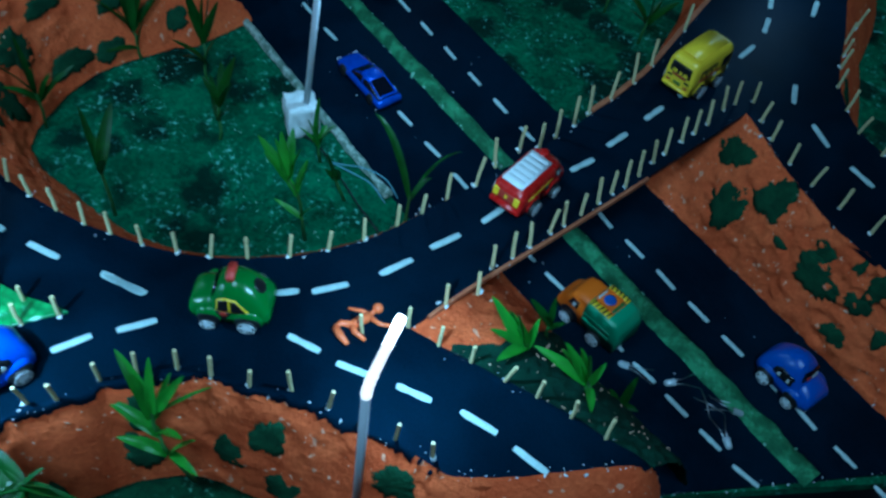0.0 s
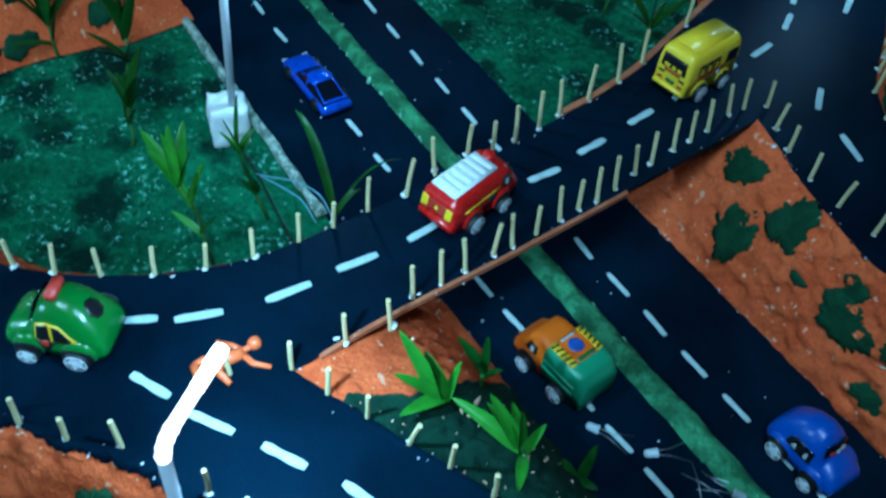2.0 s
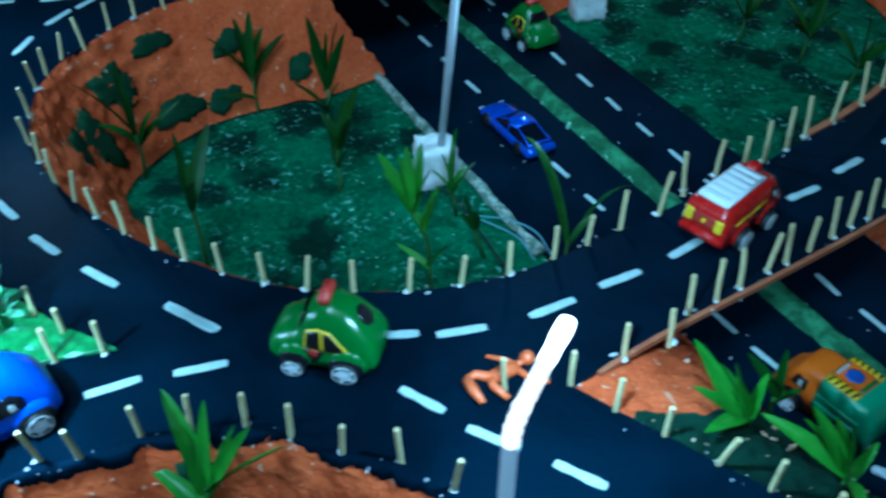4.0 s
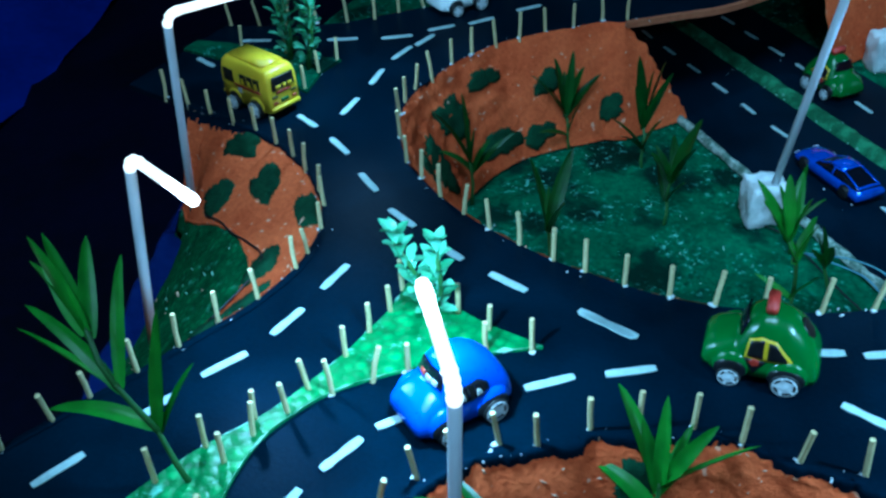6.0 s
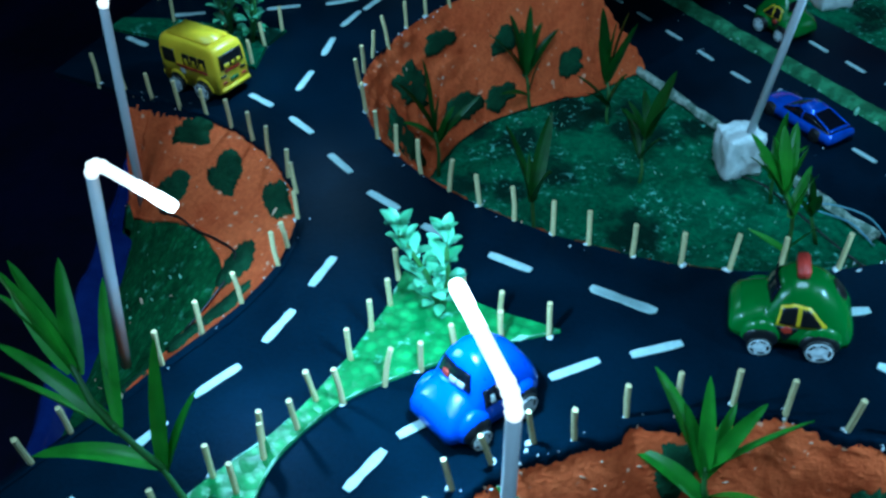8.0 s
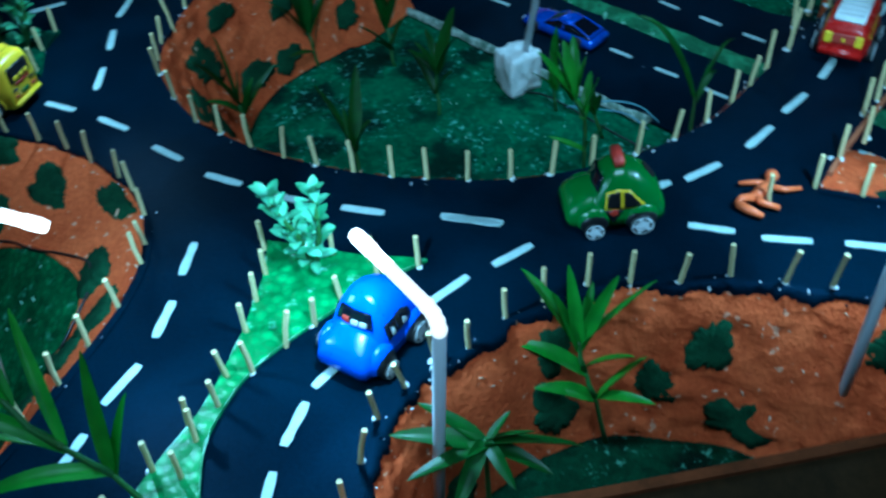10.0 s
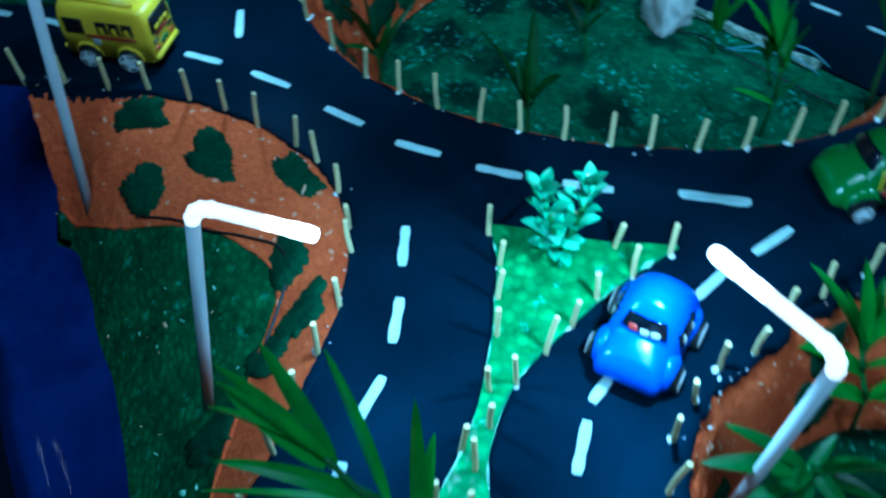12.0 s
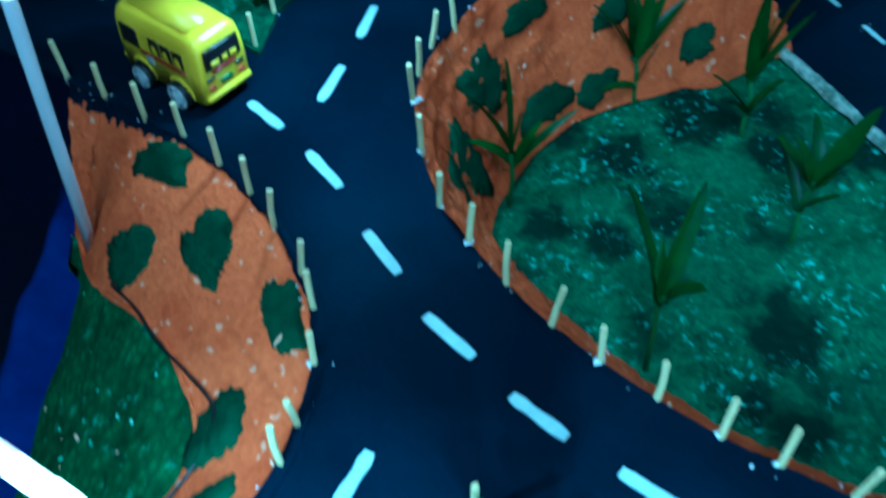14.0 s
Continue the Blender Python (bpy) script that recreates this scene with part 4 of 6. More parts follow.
patches(A_TOP, A_LOW, [(-0.3040, 0.8563, 0.0150, 0.0080), (-0.2701, 0.8990, 0.0112, 0.0088), (-0.2290, 0.9234, 0.0118, 0.0100), (-0.3072, 0.8151, 0.0170, 0.0150), (-0.2863, 0.8502, 0.0200, 0.0110),
                       (-0.2682, 0.8798, 0.0130, 0.0090), (-0.3010, 0.7810, 0.0125, 0.0230), (-0.296, 0.758, 0.0090, 0.0120)], "moss patches on the island slope", 0.004)
patches(LEFT, LEFT_LOW, [(-0.3925, 0.6885, 0.0135, 0.0122), (-0.3870, 0.6550, 0.0165, 0.0125), (-0.3530, 0.6600, 0.0165, 0.0125), (-0.3136, 0.6450, 0.0160, 0.0092), (-0.3146, 0.6075, 0.0146, 0.0122),
                         (-0.3035, 0.5780, 0.0134, 0.0140), (-0.3198, 0.5634, 0.0100, 0.0150), (-0.3399, 0.5380, 0.0150, 0.0180)], "moss patches on the left slope", left_swell)
patches(LOWER_TOP, LOWER_LOW, [(-0.0148, 0.5664, 0.0112, 0.0140), (-0.0392, 0.5614, 0.0088, 0.0110), (-0.0865, 0.5505, 0.0105, 0.0150), (-0.0863, 0.5600, 0.0085, 0.0120), (0.0596, 0.5550, 0.0125, 0.0115),
                               (0.0038, 0.5502, 0.0165, 0.0110), (-0.1324, 0.5056, 0.0110, 0.0130), (-0.1306, 0.5154, 0.0090, 0.0120)], "moss patches on the front slope", FRONT_SWELL)
patches(SLAB_TOP, SLAB_LOW, [(0.2416, 0.8783, 0.0150, 0.0115), (0.2456, 0.8507, 0.0140, 0.0205), (0.2712, 0.8384, 0.0130, 0.0190), (0.3087, 0.7920, 0.0172, 0.0150), (0.2827, 0.8155, 0.0052, 0.0042), (0.3071, 0.7995, 0.0088, 0.0068),
                             (0.3272, 0.7849, 0.0042, 0.0055), (0.3349, 0.7714, 0.0086, 0.0081), (0.3318, 0.7642, 0.0096, 0.0080), (0.3532, 0.7537, 0.0055, 0.0074), (0.3412, 0.7726, 0.0076, 0.0145)], "moss patches beside the highway", 0.004)
patches(K_EDGE, K_LOW, [(0.334, 0.985, 0.010, 0.012), (0.338, 0.950, 0.012, 0.012), (0.352, 0.915, 0.011, 0.014)], "moss patches on the outer slope", 0.003)


# ---- toy vehicles ----
M_TYRE = plastic("black_plastic_tyre", (0.010, 0.010, 0.011), 0.5)
M_HUB = plastic("white_plastic_hub", (0.72, 0.74, 0.76), 0.35, 0.9)
M_BLACK = plastic("black_print", (0.008, 0.008, 0.010), 0.3)
M_GREEN = plastic("glossy_green_plastic", (0.005, 0.150, 0.022), 0.22, 0.85)
M_BLUE = plastic("glossy_blue_plastic", (0.001, 0.088, 0.70), 0.28, 0.85)
M_DEEP_BLUE = plastic("deep_blue_plastic", (0.0005, 0.070, 0.38), 0.3, 0.85)
M_YELLOW = plastic("glossy_yellow_plastic", (0.98, 0.62, 0.035), 0.3, 0.92)
M_RED = plastic("glossy_red_plastic", (0.66, 0.012, 0.010), 0.25, 0.85)
M_ORANGE = plastic("orange_plastic", (0.92, 0.150, 0.008), 0.4, 0.9)
M_TEAL = plastic("sea_green_plastic", (0.012, 0.26, 0.125), 0.35, 0.9)
M_WHITE = plastic("white_plastic", (0.88, 0.90, 0.90), 0.3, 0.94)
M_PRINT_YELLOW = plastic("yellow_print", (0.92, 0.58, 0.02), 0.35)
M_PRINT_RED = plastic("red_print", (0.50, 0.035, 0.02), 0.35)
M_PRINT_GREY = plastic("pale_print", (0.50, 0.52, 0.50), 0.4)
M_PRINT_BLUE = plastic("blue_print", (0.02, 0.10, 0.42), 0.35)
M_PRINT_GREEN = plastic("green_print", (0.01, 0.12, 0.03), 0.35)
M_SIREN = plastic("red_siren", (0.85, 0.060, 0.040), 0.45)
M_FIGURE = plastic("orange_toy_plastic", (0.98, 0.160, 0.050), 0.4)
M_SEDAN, n_, l_, p_ = nodes_of("metallic_blue_paint")
l_.new(ramp(n_, l_, noise_node(n_, l_, 260.0), ((0.3, (0.005, 0.08, 0.60)), (0.7, (0.010, 0.12, 0.80)))), p_.inputs["Base Color"])
p_.inputs["Metallic"].default_value, p_.inputs["Roughness"].default_value, p_.inputs["Coat Weight"].default_value = 0.45, 0.14, 1.0
M_GLASS = plastic("tinted_window", (0.004, 0.006, 0.012), 0.06)


def station(stations, x):
    for a, b in zip(stations, stations[1:]):
        if a[0] <= x <= b[0]:
            t = (x - a[0]) / max(1e-9, b[0] - a[0])
            return [p + (q - p) * t for p, q in zip(a, b)]
    return stations[0] if x < stations[0][0] else stations[-1]


def loft(stations, ring=26, fine=3):
    """A closed body from stations (x, half width, low z, top z, squareness)."""
    bm = bmesh.new()
    xs = []
    for a, b in zip(stations, stations[1:]):
        xs += [a[0] + (b[0] - a[0]) * k / fine for k in range(fine)]
    xs.append(stations[-1][0])
    rings = []
    for x in xs:
        _, w, z0, z1, e = station(stations, x)
        pts = []
        for k in range(ring + 1):
            a = math.pi * k / ring
            c, s = math.cos(a), math.sin(a)
            pts.append(bm.verts.new((x, w * math.copysign(abs(c) ** (2 / e), c), z0 + (z1 - z0) * abs(s) ** (2 / e))))
        rings.append(pts)
    for a, b in zip(rings, rings[1:]):
        for k in range(ring):
            bm.faces.new((a[k], a[k + 1], b[k + 1], b[k]))
        bm.faces.new((a[ring], a[0], b[0], b[ring]))
    bm.faces.new(rings[0])
    bm.faces.new(rings[-1])
    bmesh.ops.remove_doubles(bm, verts=bm.verts, dist=1e-6)
    return bm


def side_y(stations, x, z):
    _, w, z0, z1, e = station(stations, x)
    t = min(0.999, max(0.0, (z - z0) / (z1 - z0)))
    return w * (1 - t ** e) ** (1 / e)


def top_z(stations, x, y):
    _, w, z0, z1, e = station(stations, x)
    t = min(0.999, abs(y) / w)
    return z0 + (z1 - z0) * (1 - t ** e) ** (1 / e)


def decal(polygon, lay, lift=0.00035):
    """A thin print of the polygon, laid on a body by lay(u, v, lift)."""
    bm = bmesh.new()
    edge = []
    for (a, b), (c, d) in zip(polygon, polygon[1:] + polygon[:1]):
        edge += [(a + (c - a) * k / 4, b + (d - b) * k / 4) for k in range(4)]
    cu, cv = sum(p[0] for p in edge) / len(edge), sum(p[1] for p in edge) / len(edge)
    rings = [[bm.verts.new(lay(cu + (u - cu) * s, cv + (v - cv) * s, lift)) for u, v in edge] for s in (0.33, 0.66, 1.0)]
    rings.append([bm.verts.new(lay(u, v, -0.0004)) for u, v in edge])
    mid = bm.verts.new(lay(cu, cv, lift))
    n = len(edge)
    for k in range(n):
        j = (k + 1) % n
        bm.faces.new((mid, rings[0][k], rings[0][j]))
        for a, b in zip(rings, rings[1:]):
            bm.faces.new((a[k], b[k], b[j], a[j]))
    return bm


def on_side(stations, sign):
    return lambda x, z, lift: (x, sign * (side_y(stations, x, z) + lift), z)


def on_top(stations):
    return lambda x, y, lift: (x, y, top_z(stations, x, y) + lift)


def on_end(x0, lean, sign):
    return lambda y, z, lift: (x0 + lean * z + sign * lift, y, z)


def rect(u0, v0, u1, v1):
    return [(u0, v0), (u1, v0), (u1, v1), (u0, v1)]


def wheels(root, places, track, thick=0.0042, hub=None):
    for x, r in places:
        for s in (-1, 1):
            w = part("wheel", disc_mesh(r, thick), M_TYRE, root, "black tyre with white hub")
            w.matrix_basis = pose(x, s * track, r, 90, 0, 0)
            h = part("hub", hub_mesh(r * 0.86, thick + 0.0010), hub or M_HUB, w)


def disc_mesh(r, thick):
    bm = bmesh.new()
    n = 20
    rows = [(r * 0.9, -thick / 2), (r, -thick * 0.3), (r, thick * 0.3), (r * 0.9, thick / 2)]
    rings = [[bm.verts.new((q * math.cos(2 * math.pi * k / n), q * math.sin(2 * math.pi * k / n), z)) for k in range(n)] for q, z in rows]
    for a, b in zip(rings, rings[1:]):
        for k in range(n):
            bm.faces.new((a[k], a[(k + 1) % n], b[(k + 1) % n], b[k]))
    bm.faces.new(rings[0][::-1])
    bm.faces.new(rings[-1])
    return bm


def hub_mesh(r, thick):
    """A hub with a raised rim, a boss and five shallow spokes, the same on both faces."""
    bm = bmesh.new()
    n = 20
    h = thick / 2
    rows = [(r, -h), (r, h)]
    rings = [[bm.verts.new((q * math.cos(2 * math.pi * k / n), q * math.sin(2 * math.pi * k / n), z)) for k in range(n)] for q, z in rows]
    for k in range(n):
        bm.faces.new((rings[0][k], rings[0][(k + 1) % n], rings[1][(k + 1) % n], rings[1][k]))
    for ring, s in ((rings[0], -1), (rings[1], 1)):
        inner = [bm.verts.new((r * 0.8 * math.cos(2 * math.pi * k / n), r * 0.8 * math.sin(2 * math.pi * k / n), s * (h - (0.0008 if k % 4 else 0.0001)))) for k in range(n)]
        boss = [bm.verts.new((r * 0.3 * math.cos(2 * math.pi * k / n), r * 0.3 * math.sin(2 * math.pi * k / n), s * (h + 0.0002))) for k in range(n)]
        for k in range(n):
            j = (k + 1) % n
            bm.faces.new((ring[k], ring[j], inner[j], inner[k]))
            bm.faces.new((inner[k], inner[j], boss[j], boss[k]))
        bm.faces.new(boss)
    return bm


def bulge_mesh(cx, cy, cz, rx, ry, rz):
    bm = bmesh.new()
    bmesh.ops.create_uvsphere(bm, u_segments=18, v_segments=10, radius=1.0, matrix=Matrix.Translation((cx, cy, cz)) @ Matrix.Diagonal((rx, ry, rz, 1)))
    bmesh.ops.bisect_plane(bm, geom=bm.verts[:] + bm.edges[:] + bm.faces[:], plane_co=(0, 0, 0.0042), plane_no=(0, 0, -1), clear_outer=True)
    return bm


BEETLE = [(-0.0235, 0.0098, 0.0048, 0.0115, 3.0), (-0.0222, 0.0122, 0.0042, 0.0155, 2.8), (-0.0195, 0.0136, 0.0040, 0.0205, 2.4), (-0.0150, 0.0143, 0.0038, 0.0258, 2.3), (-0.0095, 0.0147, 0.0038, 0.0300, 2.3),
          (-0.0035, 0.0147, 0.0038, 0.0320, 2.35), (0.0025, 0.0145, 0.0038, 0.0312, 2.4), (0.0062, 0.0143, 0.0038, 0.0280, 2.45), (0.0090, 0.0141, 0.0038, 0.0228, 2.5), (0.0105, 0.0140, 0.0038, 0.0198, 2.5),
          (0.0150, 0.0138, 0.0040, 0.0182, 2.7), (0.0195, 0.0133, 0.0042, 0.0160, 2.9), (0.0222, 0.0122, 0.0046, 0.0132, 3.1), (0.0235, 0.0104, 0.0050, 0.0108, 3.2)]


def beetle(paint, label, siren=False, police=False):
    root = new("toy_car")
    part("body", loft(BEETLE), paint, root)
    for x, rx in ((-0.0112, 0.0090), (0.0112, 0.0080)):
        for s in (-1, 1):
            part("fender", bulge_mesh(x, s * 0.0126, 0.0062, rx, 0.0044, 0.0086), paint, root)
            part("wheel_well", bulge_mesh(x, s * 0.0146, 0.0056, rx - 0.0012, 0.0031, 0.0068), M_BLACK, root)
    wheels(root, [(-0.0112, 0.0060), (0.0112, 0.0050)], 0.0158)
    for s in (-1, 1):
        lay = on_side(BEETLE, s)
        if police:
            part("window_trim", decal([(-0.0122, 0.0132), (0.0066, 0.0132), (0.0058, 0.0216), (0.0010, 0.0234), (-0.0050, 0.0226), (-0.0124, 0.0148)], lay, 0.0003), M_PRINT_YELLOW, root, "yellow printed window surround")
        else:
            part("window_trim", decal([(-0.0105, 0.0138), (0.0058, 0.0138), (0.0055, 0.0210), (-0.0060, 0.0218), (-0.0100, 0.0190)], lay, 0.0003), M_BLACK, root, "black printed window band")
        part("side_window", decal([(-0.0008, 0.0142), (0.0057, 0.0142), (0.0050, 0.0210), (0.0006, 0.0224), (-0.0005, 0.0222)] if police else [(-0.0010, 0.0148), (0.0050, 0.0148), (0.0046, 0.0212), (-0.0006, 0.0214)], lay, 0.0006), M_BLACK if police else M_GLASS, root, "black printed side window")
        part("rear_window", decal([(-0.0104, 0.0142), (-0.0024, 0.0142), (-0.0022, 0.0219), (-0.0050, 0.0214), (-0.0102, 0.0154)] if police else [(-0.0090, 0.0150), (-0.0034, 0.0150), (-0.0034, 0.0206), (-0.0060, 0.0196)], lay, 0.0006), M_BLACK if police else M_GLASS, root, "black printed quarter window")
        if police:
            part("door_print", decal([(-0.0022, 0.0128), (0.0066, 0.0128), (0.0022, 0.0058)], lay, 0.0004), M_BLACK, root)
            part("star", decal([(0.0004, 0.0128), (0.0028, 0.0136), (0.0046, 0.0116), (0.0026, 0.0096), (0.0002, 0.0106)], lay, 0.0007), M_PRINT_RED, root)
        else:
            part("driver_print", decal([(0.0012, 0.0152), (0.0034, 0.0152), (0.0030, 0.0190), (0.0016, 0.0186)], lay, 0.0009), M_PRINT_GREY, root)
            part("passenger_print", decal([(-0.0070, 0.0152), (-0.0040, 0.0152), (-0.0045, 0.0184), (-0.0062, 0.0176)], lay, 0.0009), M_PRINT_GREY, root)
        part("headlight", bulge_mesh(0.0212, s * 0.0072, 0.0105, 0.0014, 0.0018, 0.0020), paint, root)
    part("windscreen", decal([(-0.0090, 0.0205), (0.0090, 0.0205), (0.0072, 0.0275), (-0.0072, 0.0275)], lambda y, z, lift: (0.0163 - 0.33 * (z - 0.0) + 0.0008 - abs(y) * 0.12 + lift, y, z), 0.0004), M_GLASS, root, "black printed windscreen")
    if not police:
        for k, (y, m) in enumerate(((-0.0040, M_PRINT_RED), (0.0005, M_PRINT_GREY), (0.0045, M_PRINT_GREY))):
            part("windscreen_print", decal(rect(y - 0.0016, 0.0212, y + 0.0016, 0.0232), lambda u, v, lift: (0.0163 - 0.33 * v + 0.0014 - abs(u) * 0.12 + lift, u, v)), m, root)
    if siren:
        bm = bmesh.new()
        box(bm, (0.0046, 0.0120, 0.0050), pose(-0.001, 0, 0.0336))
        bmesh.ops.bevel(bm, geom=bm.edges[:], offset=0.0008, segments=2, affect="EDGES")
        part("siren", bm, M_SIREN, root, "red plastic siren bar")
        part("engine_print", decal([(-0.0165 + 0.0034 * math.cos(a), 0.0046 * math.sin(a)) for a in [k * 0.785 for k in range(8)]], on_top(BEETLE)), M_BLACK, root)
    bm = bmesh.new()
    box(bm, (0.040, 0.022, 0.003), pose(0, 0, 0.0048))
    part("chassis", bm, M_BLACK, root)
    return tagged(root, label, "toy car", "toy cars")


BUS = [(-0.0248, 0.0112, 0.0050, 0.0300, 5.0), (-0.0240, 0.0122, 0.0044, 0.0318, 5.5), (-0.0222, 0.0128, 0.0042, 0.0332, 6.0), (-0.0100, 0.0131, 0.0042, 0.0340, 6.0), (0.0100, 0.0131, 0.0042, 0.0340, 6.0),
       (0.0200, 0.0130, 0.0042, 0.0334, 6.0), (0.0228, 0.0127, 0.0042, 0.0322, 5.5), (0.0242, 0.0121, 0.0044, 0.0300, 5.0), (0.0250, 0.0112, 0.0050, 0.0180, 4.0)]


def toy_bus(label):
    root = new("toy_bus")
    part("body", loft(BUS), M_YELLOW, root)
    bm = bmesh.new()
    box(bm, (0.036, 0.017, 0.0022), pose(0, 0, 0.0342))
    bmesh.ops.bevel(bm, geom=bm.edges[:], offset=0.0009, segments=2, affect="EDGES")
    part("roof_panel", bm, M_YELLOW, root)
    for x in (-0.0112, 0.0112):
        for s in (-1, 1):
            part("wheel_arch", bulge_mesh(x, s * 0.0112, 0.0060, 0.0086, 0.0034, 0.0084), M_YELLOW, root)
            part("wheel_well", bulge_mesh(x, s * 0.0122, 0.0055, 0.0072, 0.0030, 0.0070), M_BLACK, root)
    wheels(root, [(-0.0112, 0.0062), (0.0112, 0.0056)], 0.0140)
    for s in (-1, 1):
        lay = on_side(BUS, s)
        for x in (-0.0140, -0.0072, -0.0004):
            part("side_window", decal(rect(x - 0.0029, 0.0186, x + 0.0029, 0.0258), lay), M_BLACK, root)
            part("passenger_print", decal([(x - 0.0017, 0.0189), (x + 0.0017, 0.0189), (x + 0.0013, 0.0228), (x - 0.0004, 0.0232)], lay, 0.0006), M_PRINT_YELLOW, root)
        part("front_window", decal(rect(0.0098, 0.0176, 0.0205, 0.0262), lay), M_BLACK, root)
        part("stripe", decal(rect(-0.0170, 0.0160, 0.0095, 0.0176), lay), M_PRINT_RED, root, "thin red printed stripe")
        part("badge", decal(rect(0.0030, 0.0118, 0.0066, 0.0154), lay), M_PRINT_GREY, root)
    for x0, sign in ((-0.0251, -1), (0.0252, 1)):
        lay = on_end(x0, 0.0, sign)
        part("end_window", decal([(-0.0090, 0.0192), (0.0090, 0.0192), (0.0086, 0.0282), (-0.0086, 0.0282)], lay, 0.0006), M_BLACK, root, "black printed end window")
        for y, w in ((-0.0052, 0.0016), (-0.0008, 0.0012), (0.0044, 0.0020)):
            part("window_print", decal(rect(y - w, 0.0200, y + w, 0.0222), lay, 0.0010), M_PRINT_YELLOW, root)
        part("stripe", decal(rect(-0.0060, 0.0165, 0.0060, 0.0180), lay), M_PRINT_RED, root)
        part("plate", decal(rect(-0.0030, 0.0098, 0.0030, 0.0120), lay), M_PRINT_GREEN, root, "dark green plate bar")
        for y in (-0.0078, 0.0078):
            part("vent", decal(rect(y - 0.0020, 0.0142, y + 0.0020, 0.0154), lay), M_BLACK, root)
            part("tail_light", decal(rect(y - 0.0016, 0.0098, y + 0.0016, 0.0112), lay), M_PRINT_RED, root)
        bm = bmesh.new()
        box(bm, (0.0022, 0.0235, 0.0032), pose(x0 + sign * 0.0004, 0, 0.0066))
        bmesh.ops.bevel(bm, geom=bm.edges[:], offset=0.0007, segments=2, affect="EDGES")
        part("bumper", bm, M_YELLOW, root)
    return tagged(root, label, "toy bus", "toy buses")


TRUCK = [(-0.0262, 0.0106, 0.0058, 0.0170, 4.0), (-0.0250, 0.0118, 0.0046, 0.0222, 4.5), (-0.0225, 0.0124, 0.0042, 0.0252, 5.0), (-0.0080, 0.0126, 0.0042, 0.0258, 5.0), (0.0080, 0.0126, 0.0042, 0.0258, 5.0),
         (0.0150, 0.0125, 0.0042, 0.0254, 4.5), (0.0190, 0.0123, 0.0042, 0.0235, 4.0), (0.0215, 0.0120, 0.0042, 0.0165, 4.0), (0.0255, 0.0112, 0.0046, 0.0138, 4.0), (0.0268, 0.0095, 0.0054, 0.0105, 3.5)]


